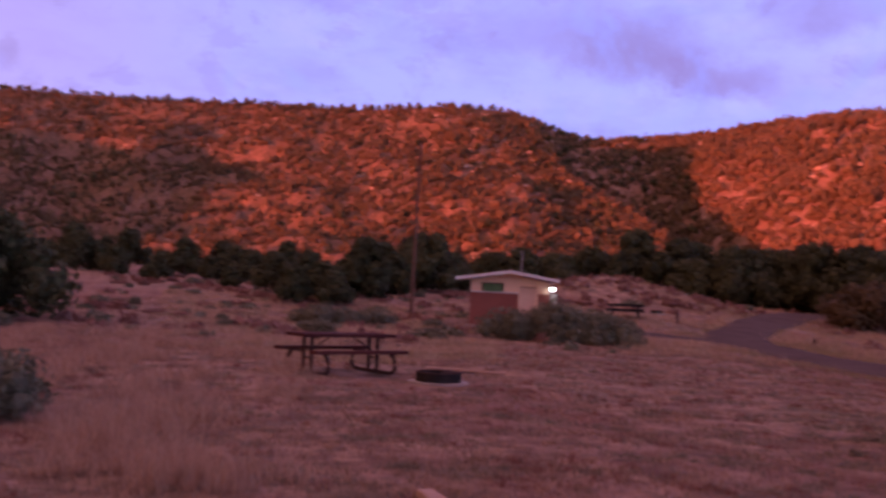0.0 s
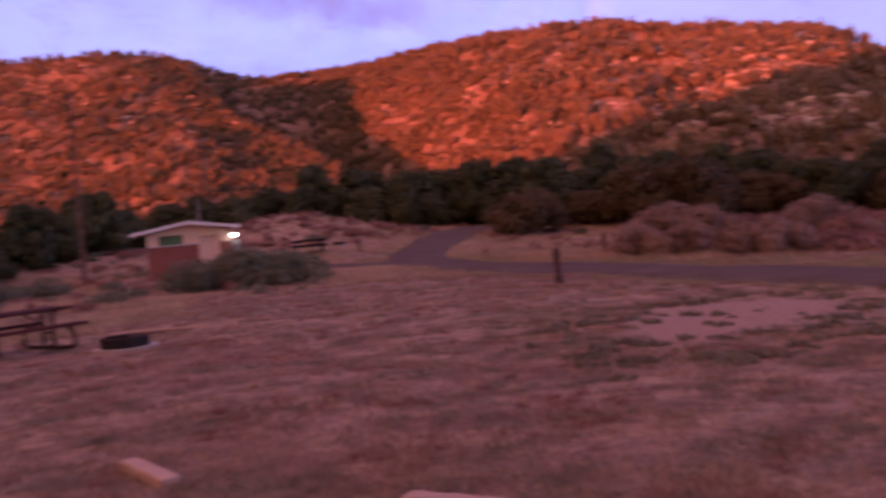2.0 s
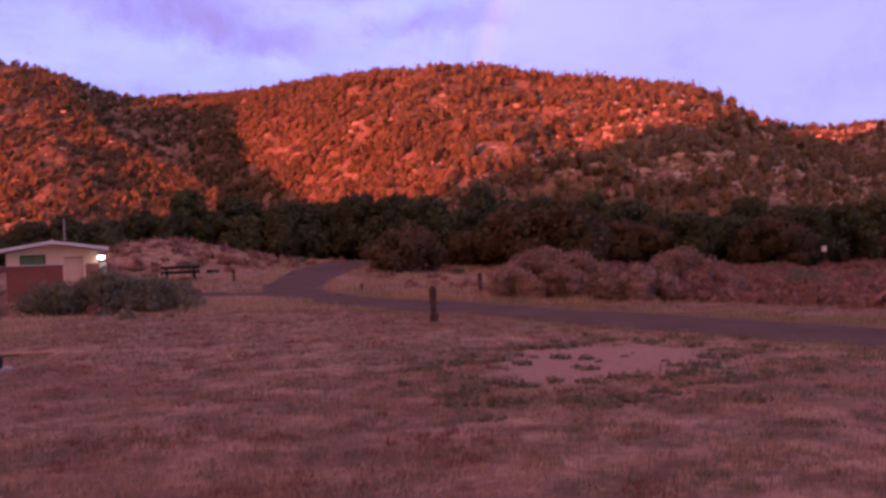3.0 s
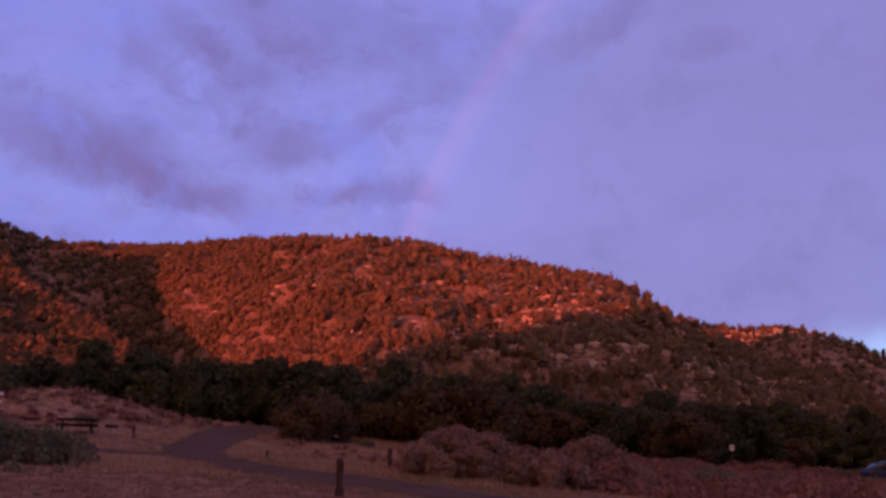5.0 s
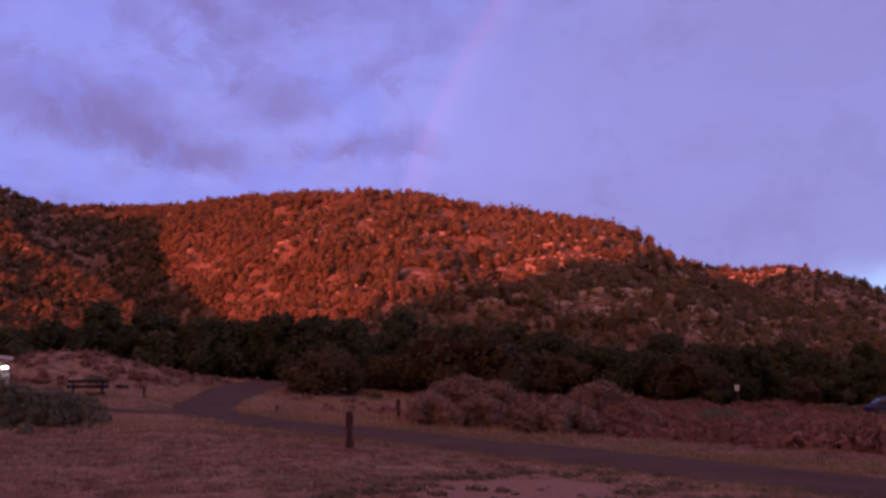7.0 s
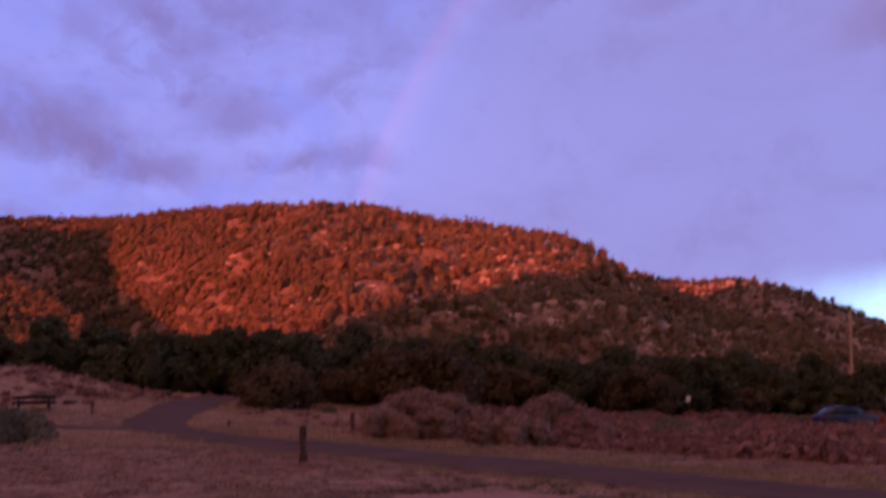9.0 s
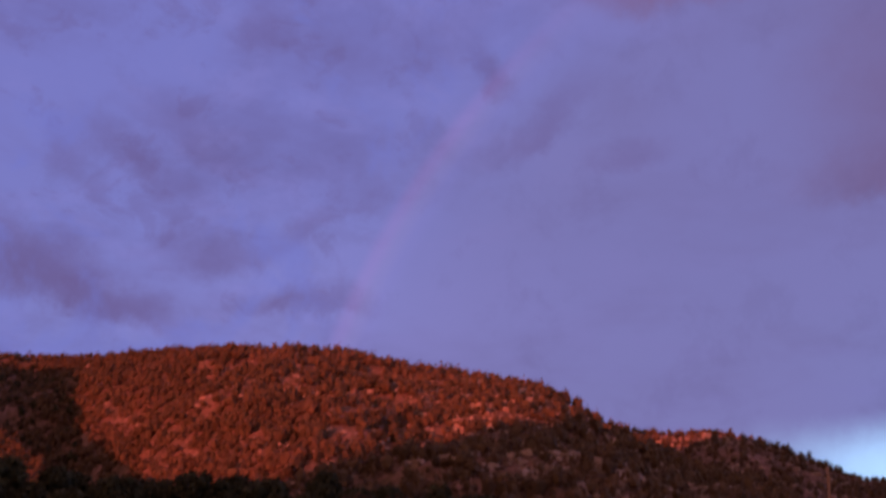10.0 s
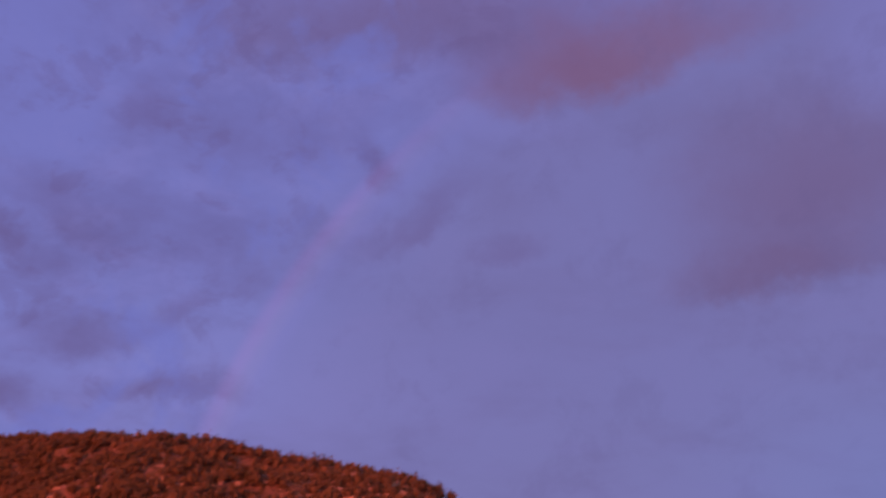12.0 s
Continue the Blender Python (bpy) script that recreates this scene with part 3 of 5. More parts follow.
ICO = bmesh.new()
bmesh.ops.create_icosphere(ICO, subdivisions=1, radius=1.0)
LUMP_V = np.array([v.co[:] for v in ICO.verts])
BLOCK_V = np.sign(LUMP_V) * np.abs(LUMP_V) ** 0.55      # squarer, for weathered rock
LUMP_F = np.array([[v.index for v in f.verts] for f in ICO.faces])
ICO.free()


def crown_arrays(lobes, count, size, r, core=0.62, **more):
    """Leaf clumps on the outside of a heap of lobes (centre, radii), with a rough filling inside."""
    verts, faces, at = [], [], 0
    c = np.array([l[0] for l in lobes], float)
    q = np.array([l[1] for l in lobes], float)
    for k in range(len(lobes)):
        v = LUMP_V * (1 + r.normal(0, 0.12, (len(LUMP_V), 1))) * q[k] * core + c[k]
        verts.append(v)
        faces.extend((LUMP_F + at).tolist())
        at += len(v)
    share = np.prod(q, 1) ** (2 / 3)
    share = (count * share / share.sum()).astype(int) + 1
    for k, m in enumerate(share):
        d = r.normal(0, 1, (m * 2, 3))
        d /= np.linalg.norm(d, axis=1)[:, None]
        p = c[k] + d * q[k] * r.uniform(0.74, 1.12, (m * 2, 1))
        out = np.ones(len(p), bool)
        for j in range(len(lobes)):
            if j != k:
                out &= (((p - c[j]) / (q[j] * 0.9)) ** 2).sum(1) > 1
        out &= p[:, 2] > 0.02
        p, d = p[out][:m], d[out][:m]
        if len(p):
            v, f = sheets(p, d / q[k] / np.linalg.norm(d / q[k], axis=1)[:, None], size, r, **more)
            verts.append(v)
            faces.extend((f + at).tolist())
            at += len(v)
    return np.concatenate(verts).tolist(), faces


def bars(lines, sides=5):
    """Joined tapered bars from lists of (points, radius, taper), as one bmesh."""
    out = bmesh.new()
    for pts, rad, tap in lines:
        b = tube(pts, rad, sides, tap)
        me = bpy.data.meshes.new("tmp")
        b.to_mesh(me)
        b.free()
        out.from_mesh(me)
        bpy.data.meshes.remove(me)
    return out


def make_tree(name, height, spread, leaf, mat, label, category, seed, lobes=18, leaves=2300, clear=0.12, group="trees of the wood edge"):
    """A bushy tree: tapered trunk with limbs under an uneven crown of many leaf clumps."""
    r = np.random.default_rng(seed)
    tree = empty(name, Matrix(), label, category, group)
    heap = []
    for k in range(lobes):
        f = (k + 0.5) / lobes
        z = height * (clear + 0.10 + (0.86 - clear) * f)
        ring = spread * (0.95 - 0.75 * f ** 1.6) * r.uniform(0.35, 1.0)
        a = k * 2.4 + r.uniform(-0.5, 0.5)
        s = spread * r.uniform(0.28, 0.5) * (1.1 - 0.45 * f)
        heap.append(((ring * cos(a), ring * sin(a), min(z, height - s * 0.9)), (s, s, s * r.uniform(0.7, 1.05))))
    v, f = crown_arrays(heap, leaves, leaf, r, core=0.7, jitter=0.5)
    lines = [([(0, 0, -0.15), (0.05, 0.02, height * 0.25), (0.0, 0.08, height * 0.7)], 0.055 * height * 0.6, 0.35)]
    for c, q in heap[::3]:
        lines.append(([(0.02, 0.02, height * 0.12), (c[0] * 0.4, c[1] * 0.4, c[2] * 0.55), c], 0.02 * height * 0.6, 0.4))
    part("trunk", bars(lines), M["bark"], tree, "dark twisted trunk and limbs")
    mesh_object("crown", v, f, mat, tree)
    return tree


def make_bush(name, height, spread, leaf, mat, label, category, seed, group, lobes=10, leaves=1250, jitter=0.55, core=0.62):
    """A dome-shaped shrub of many upright leafy twigs on woody stems."""
    r = np.random.default_rng(seed)
    bush = empty(name, Matrix(), label, category, group)
    heap = []
    for k in range(lobes):
        a = k * 2.4 + r.uniform(-0.4, 0.4)
        d = spread * (0.0 if k == 0 else r.uniform(0.35, 0.75))
        s = spread * r.uniform(0.30, 0.46)
        top = height * (1.0 - 0.35 * (d / spread)) * r.uniform(0.85, 1.0)
        heap.append(((d * cos(a), d * sin(a), top - s * 0.9), (s, s, s * 0.95)))
        heap.append(((d * cos(a) * 1.1, d * sin(a) * 1.1, max(0.12, top * 0.35)), (s * 0.95, s * 0.95, max(0.15, top * 0.35))))
    v, f = crown_arrays(heap, leaves, leaf, r, core=core, stretch=2.0, jitter=jitter, lift=(0, 0, 0.8))
    lines = [([(0, 0, -0.08), (c[0] * 0.4, c[1] * 0.4, c[2] * 0.5), c], 0.025, 0.4) for c, q in heap[:8:2]]
    part("stems", bars(lines, 4), M["twig"], bush, "grey woody stems")
    mesh_object("leaves", v, f, mat, bush)
    return bush


def put(ob, x, y, turn=0.0, size=1.0, tall=1.0, first=False, sink=0.03):
    m = pose(x, y, ground_at(x, y) - sink, 0, 0, turn) @ Matrix.Diagonal((size, size, size * tall, 1))
    if first:
        ob.matrix_basis = m
        return ob
    return copy_thing(ob, m)


class Kind:
    """A few shapes of one plant; the first use of a shape is the shape itself, later ones are copies."""

    def __init__(self, shapes):
        self.shapes, self.used, self.later = shapes, [False] * len(shapes), []

    def place(self, x, y, turn=0.0, size=1.0, tall=1.0, which=None):
        k = int(rng.integers(len(self.shapes))) if which is None else which
        ob = put(self.shapes[k], x, y, turn, size, tall, first=False) if self.used[k] else None
        if ob is None:
            self.used[k] = True
            self.later.append((k, x, y, turn, size, tall))
        return ob

    def settle(self):
        for k, x, y, turn, size, tall in self.later:
            put(self.shapes[k], x, y, turn, size, tall, first=True)
        for k, u in enumerate(self.used):
            if not u:
                raise ValueError("unused shape")

# ---- woods: junipers and scrub oaks along the foot of the hills ----


def at_heading(az, r):
    return r * sin(radians(az)), r * cos(radians(az))


juniper = Kind([make_tree("juniper_tree", h, s, 0.25, M["juniper"], "dark green dense juniper at the wood edge", "tree", 100 + i)
                for i, (h, s) in enumerate([(5.0, 2.3), (4.4, 2.6), (5.6, 2.4), (3.6, 2.0), (4.8, 3.0)])])
oak = Kind([make_tree("oak_shrub", h, s, 0.23, M["oak"], "low rounded scrub oak with dull orange-brown leaves", "tree", 140 + i, lobes=18)
            for i, (h, s) in enumerate([(3.2, 2.9), (4.2, 3.2), (2.8, 2.4)])])
front = curve([(-30, 96), (-14, 90), (-12.5, 74), (-11.6, 61), (-9, 60), (-7, 63), (-4.5, 72), (-2, 82), (1, 88), (6, 92), (14, 88), (22, 84), (30, 82), (45, 84), (55, 98), (64, 105)])
tall = curve([(-30, 0.8), (-13, 0.7), (-11, 0.57), (-7, 0.60), (-4, 0.72), (-1, 0.78), (4, 0.82), (8, 1.05), (20, 1.1), (32, 1.05), (45, 1.0), (64, 1.0)])
for row, (back, gap, share) in enumerate([(0.0, 3.1, 0.84), (5.5, 3.3, 1.0), (11.0, 3.6, 1.0), (18.0, 4.2, 1.0)]):
    az = -29.0 + row * 0.7
    while az < 64:
        r0 = float(front(az)) + back + rng.uniform(-1.8, 1.8)
        hedge = -11.8 < az < -2
        if hedge:
            r0 = float(front(az)) + back * 0.45 + rng.uniform(-1.0, 1.0)
        az += degrees(gap / r0) * rng.uniform(0.8, 1.25) * (0.75 if hedge else 1.0)
        keep = 1.0 if hedge else share * (0.55 if az < -12.5 else 1.0)
        if rng.random() > keep or (19.0 < az < 24.0 and r0 < 88):
            continue
        x, y = at_heading(az, r0)
        kind = oak if rng.random() < (0.45 if 22 < az < 40 and row == 0 else 0.12 if az > 22 else 0.0) else juniper
        kind.place(x, y, rng.uniform(0, 360), rng.uniform(0.85, 1.2) * float(tall(az)), rng.uniform(0.9, 1.15))
for x, y, size, which in [(*at_heading(24.8, 73), 1.05, 0), (*at_heading(31.6, 77), 1.2, 1), (*at_heading(34.5, 76), 1.25, 1), (*at_heading(28.3, 80), 1.0, 2)]:
    oak.place(x, y, 40 * which + x * 7, size, 1.0, which)
# the near juniper beside the meadow and small ones up the slope
for az, r0, size, which in [(-25.8, 36, 0.92, 1), (-27.3, 38, 1.0, 4), (-18.8, 84, 0.7, 3), (-16.4, 78, 0.6, 3), (-14.9, 88, 0.75, 0), (-13.4, 84, 0.6, 3), (-20.5, 90, 0.8, 1), (-12.2, 70, 0.45, 3), (-9.2, 66, 0.35, 3), (23.3, 89, 1.15, 0), (21.6, 94, 1.2, 2), (19.9, 93, 1.2, 4), (24.6, 90, 1.1, 4), (18.3, 90, 1.1, 0), (57.2, 95, 0.7, 1), (58.1, 94, 0.62, 4), (58.9, 95.5, 0.68, 0)]:
    x, y = at_heading(az, r0)
    juniper.place(x, y, r0 * 13, size, 1.0, which)
juniper.settle()
oak.settle()

# ---- sagebrush and dry brush ----
sage = Kind([make_bush("sagebrush", h, s, 0.078, M["sage"], "grey-green sagebrush with woody stems", "bush", 200 + i, "sagebrush of the meadow")
             for i, (h, s) in enumerate([(1.25, 1.15), (1.1, 1.3), (1.35, 1.0), (0.9, 1.0)])])
brush = Kind([make_bush("rabbitbrush", h, s, 0.078, M["field_brush"], "dry pinkish-brown brush beside the road", "bush", 230 + i, "dry brush beyond the road")
              for i, (h, s) in enumerate([(1.2, 1.2), (0.95, 1.3), (1.4, 1.1), (0.8, 1.0)])])
for az, r0, size, which in [(4.5, 35.2, 1.0, 0), (6.0, 36.2, 1.02, 1), (7.5, 35.2, 1.12, 2), (8.9, 36.2, 1.1, 0), (9.7, 35.6, 0.98, 0), (10.7, 36.0, 0.96, 1), (11.2, 36.3, 0.9, 0), (10.3, 36.4, 0.92, 2), (6.8, 35.7, 1.0, 2), (8.3, 35.9, 0.98, 1), (8.2, 35.0, 0.9, 3), (5.3, 35.4, 0.9, 3), (9.6, 35.0, 0.85, 3),
                            (-7.9, 43.5, 0.75, 3), (-6.6, 42.6, 0.95, 1), (-5.1, 43.6, 0.85, 3), (-3.6, 44.2, 0.8, 1), (-25.6, 11.6, 0.66, 0), (-27.0, 12.4, 0.8, 1)]:
    x, y = at_heading(az, r0)
    sage.place(x, y, az * 37, size, 1.12, which)
tall_sage = Kind([make_bush("big_sagebrush", h, s, 0.075, M["pale_sage"], "tall rounded pinkish-grey sagebrush beside the road", "bush", 250 + i, "tall sagebrush beyond the road", 7, 2500, 0.42, 0.68)
                  for i, (h, s) in enumerate([(2.1, 1.3), (1.8, 1.15), (1.35, 1.0)])])
for az, r0, size, high, which in [(31.1, 36.6, 0.86, 1.0, 1), (31.9, 38.0, 0.95, 1.0, 0), (33.2, 38.2, 1.06, 1.02, 0), (35.2, 38.0, 1.0, 1.0, 0), (34.2, 36.2, 0.9, 0.85, 1), (32.6, 35.8, 0.8, 0.8, 2), (36.9, 32.8, 1.05, 0.92, 2), (37.8, 32.2, 0.9, 0.85, 2), (38.9, 32.6, 1.08, 0.9, 2),
                                  (41.4, 40.2, 1.05, 1.0, 0), (40.4, 39.6, 0.95, 0.95, 1), (42.3, 40.6, 0.9, 0.95, 1), (39.6, 38.4, 0.8, 0.9, 2), (43.6, 39.0, 0.85, 0.8, 2)]:
    x, y = at_heading(az, r0)
    tall_sage.place(x, y, az * 53, size, high, which)
tall_sage.settle()
for az, r0, size, high, which in [(30.2, 40, 0.9, 0.8, 3), (40.4, 33.5, 0.8, 0.7, 0), (41.9, 34.0, 0.85, 0.7, 2), (43.2, 34.5, 0.9, 0.75, 1)]:
    x, y = at_heading(az, r0)
    brush.place(x, y, az * 53, size, high, which)
placed = 0
while placed < 125:
    x, y = rng.uniform(20.4, 84), rng.uniform(12, 74)
    az, r0 = degrees(atan2(x, y)), math.hypot(x, y)
    lo = 21.0 + 1.6 * rng.random()
    if x < lo or az < 35.2 or az > 64 or r0 < 27 or r0 > 86 or r0 > front(az) - 5:
        continue
    (brush if rng.random() < 0.86 else sage).place(x, y, rng.uniform(0, 360), rng.uniform(0.5, 0.95), rng.uniform(0.75, 1.05))
    placed += 1
placed = 0
while placed < 70:     # the open meadow and the mound behind the restroom
    az, r0 = rng.uniform(-28, 30), rng.uniform(26, 82)
    x, y = at_heading(az, r0)
    mound = math.hypot((x - 13.5) / 10, (y - 74) / 8) < 1
    if 10.5 < x < 19 and y < 58 or abs(x - 13.9 - 0.62 * max(y - 45, 0)) < 3.2 or (1 < az < 13 and r0 < 56) or (13 < az < 30 and not mound and (r0 < 46 or rng.random() < 0.75)):
        continue
    if not mound and -10 < az < 0 and r0 < 30:
        continue
    (brush if mound or rng.random() < 0.4 else sage).place(x, y, rng.uniform(0, 360), rng.uniform(0.3, 0.62) * (1.3 if mound else 1.0), rng.uniform(0.7, 1.0))
    placed += 1
sage.settle()
brush.settle()

# ---- trees and rocks all over the hills: far too many to count ----


def rock_band(x, y, z, seed):
    """High along broken contour bands where bedrock comes out."""
    return np.sin(z / 6.5 + 1.6 * waves(x, y, 160.0, 61, 2)) * 0.8 + 0.9 * waves(x, y, 110.0, 62, 3)


def hill_cover(name, trees, boulders, seed, mat, label, clumps=20, size=1.0, sparse=lambda az, s: 1.0, bare_rock=lambda az: 1.0):
    height, az0, az1, ft, cr = HILLS[name]
    r = np.random.default_rng(seed)
    az, s = r.uniform(az0, az1, trees * 4), r.uniform(0.0, 1.02, trees * 4) ** 0.72
    az, s = az[(az > -32) & (az < 68)], s[(az > -32) & (az < 68)]
    x, y, z = height(az, s)
    thick = 0.6 + 0.3 * waves(x, y, 90.0, seed + 5, 3) + 0.35 * waves(x, y, 26.0, seed + 6, 2) + 0.25 * (s > 0.97) - 2.0 * (z < 5.5)
    ledge = rock_band(x, y, z, seed)
    keep = r.random(len(x)) < np.clip(1.25 - 0.75 * np.clip(ledge - 0.55, 0, 1), 0, 1) * np.clip(thick * 0.9 + 0.25, 0.0, 1) * np.array([sparse(a, q) for a, q in zip(az, s)])
    x, y, z = x[keep][:trees], y[keep][:trees], z[keep][:trees]
    n = len(x)
    big = (0.65 + 2.3 * r.random(n) ** 2.0) * size
    tall_ = big * r.uniform(0.85, 1.45, n)
    base = np.stack([x, y, z], 1)
    # rough filling of every crown
    core = LUMP_V[None] * (1 + r.normal(0, 0.24, (n, len(LUMP_V), 1)))
    core = core * np.stack([big * 0.6, big * 0.6, tall_ * 0.6], 1)[:, None] + base[:, None] + np.stack([0 * x, 0 * x, tall_ * 0.8], 1)[:, None]
    nv = len(LUMP_V)
    faces = (LUMP_F[None] + (np.arange(n) * nv)[:, None, None]).reshape(-1, 3).tolist()
    d = r.normal(0, 1, (n, clumps, 3))
    d /= np.linalg.norm(d, axis=2)[:, :, None]
    d[:, :, :2] *= (1.05 - 0.38 * d[:, :, 2:])
    p = d * np.stack([big, big, tall_], 1)[:, None] * r.uniform(0.6, 1.06, (n, clumps, 1)) + base[:, None] + np.stack([0 * x, 0 * x, tall_ * 0.85], 1)[:, None]
    v, f = sheets(p.reshape(-1, 3), d.reshape(-1, 3), np.repeat(big * 0.42, clumps), r, stretch=1.25, jitter=0.45)
    faces += (f + n * nv).tolist()
    ob = mesh_object("hillside_trees", np.concatenate([core.reshape(-1, 3), v]).tolist(), faces, mat)
    tagged(ob, label, "trees", kind="stuff")
    # pale boulders in broken bands
    az, s = r.uniform(max(az0, -32), min(az1, 66), boulders * 6), r.uniform(0.2, 0.99, boulders * 6)
    x, y, z = height(az, s)
    open_ = np.array([sparse(a, q) * bare_rock(a) for a, q in zip(az, s)]) > r.random(len(az))
    open_ &= z > 9
    x, y, z = x[open_], y[open_], z[open_]
    pick = np.argsort(-(rock_band(x, y, z, seed) + r.normal(0, 1.5, len(x))))[:boulders]
    x, y, z = x[pick], y[pick], z[pick]
    n = len(x)
    w_ = r.uniform(0.28, 0.8, n) * np.where(r.random(n) < 0.12, 1.6, 1.0)
    stone = BLOCK_V[None] * (1 + r.normal(0, 0.22, (n, nv, 1))) * np.stack([w_ * r.uniform(1.0, 2.4, n), w_, w_ * r.uniform(0.6, 1.0, n)], 1)[:, None]
    turn = -np.arctan2(x, y) + r.normal(0, 0.7, n)        # ledges run along the slope
    ct, st = np.cos(turn)[:, None], np.sin(turn)[:, None]
    stone = np.stack([stone[:, :, 0] * ct - stone[:, :, 1] * st, stone[:, :, 0] * st + stone[:, :, 1] * ct, stone[:, :, 2]], 2)
    stone = stone + np.stack([x, y, z + w_ * 0.35], 1)[:, None]
    faces = (LUMP_F[None] + (np.arange(n) * nv)[:, None, None]).reshape(-1, 3).tolist()
    ob = mesh_object("hillside_rocks", stone.reshape(-1, 3).tolist(), faces, M["rock"])
    tagged(ob, "pale sandstone boulders and ledges scattered over the hill", "rocks", kind="stuff")


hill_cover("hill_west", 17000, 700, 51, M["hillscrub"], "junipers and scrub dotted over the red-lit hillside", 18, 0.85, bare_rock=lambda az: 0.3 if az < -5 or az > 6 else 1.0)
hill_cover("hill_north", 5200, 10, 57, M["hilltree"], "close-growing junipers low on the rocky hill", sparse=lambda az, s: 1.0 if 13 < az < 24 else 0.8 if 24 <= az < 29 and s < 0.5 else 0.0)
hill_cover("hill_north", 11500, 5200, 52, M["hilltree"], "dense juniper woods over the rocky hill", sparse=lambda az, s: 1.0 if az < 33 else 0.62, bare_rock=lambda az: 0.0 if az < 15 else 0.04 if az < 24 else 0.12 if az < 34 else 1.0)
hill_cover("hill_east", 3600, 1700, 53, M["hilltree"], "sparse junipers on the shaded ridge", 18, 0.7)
# darker leaf colour here deepens the shade of the valley and its western flank
hill_cover("hill_north", 3000, 10, 54, M["juniper"], "junipers crowding the valley between the hills, coloured dark for its shade", sparse=lambda az, s: 1.0 if 3 < az < 15.5 - 6 * (s - 0.5) * (s > 0.5) else 0.0)
hill_cover("hill_west", 1300, 10, 55, M["juniper"], "dark green junipers on the western slope, thickest where they deepen the valley shade", sparse=lambda az, s: 0.0 if s > 0.95 else 0.3 if az < 5 else 1.0 if s > 0.55 else 0.2)


def build_outcrop(hill, az, el, wide, seed):
    """A short broken ledge of pale blocks where the slope shows at that heading and height."""
    height, az0, az1, ft, cr = HILLS[hill]
    ss = np.linspace(0.05, 0.99, 300)
    x, y, z = height(np.full(300, az), ss)
    k = int(np.argmin(np.abs(np.degrees(np.arctan2(z + 1.2 - EYE, np.hypot(x, y))) - el)))
    r = np.random.default_rng(seed)
    n = max(3, int(wide / 1.7))
    ledge = empty("rock_outcrop", pose(float(x[k]), float(y[k]), float(z[k])), "pale sandstone ledge standing out of the hillside", "rock", "rock ledges of the hills")
    for i in range(n):
        off = degrees((i / (n - 1) - 0.5) * wide / math.hypot(x[k], y[k]))
        px, py, pz = (float(c) for c in height(np.array(az + off), np.array(ss[k] + r.normal(0, 0.005))))
        q = BLOCK_V * (1 + r.normal(0, 0.18, (len(LUMP_V), 1))) * np.array([r.uniform(0.8, 1.9), r.uniform(0.7, 1.2), r.uniform(0.4, 0.95)])
        block = mesh_object("boulder", q.tolist(), LUMP_F.tolist(), M["rock"], ledge)
        block.matrix_basis = pose(px - float(x[k]), py - float(y[k]), pz - float(z[k]) + 0.5, 0, 0, -az + r.normal(0, 22))


for i, (az, el, wide) in enumerate([(7.1, 7.9, 13), (5.9, 8.0, 9), (1.8, 7.8, 12), (4.4, 7.6, 7), (10.0, 6.5, 14)]):
    build_outcrop("hill_west", az, el, wide, 400 + i)
for i, (az, el, wide) in enumerate([(16.8, 9.9, 10), (30.5, 9.1, 9), (31.0, 8.5, 11), (29.3, 8.4, 7), (27.4, 8.9, 8), (31.8, 7.0, 13), (33.0, 5.7, 9), (23.8, 8.7, 6), (18.8, 6.4, 9), (25.3, 9.5, 7), (38.8, 9.4, 7), (39.3, 8.8, 8),
                                    (40.7, 9.0, 7), (42.3, 7.9, 11), (44.2, 7.6, 9), (41.1, 6.0, 11), (42.4, 5.3, 6), (44.7, 6.4, 7)]):
    build_outcrop("hill_north", az, el, wide, 420 + i)

# ---- restroom building ----


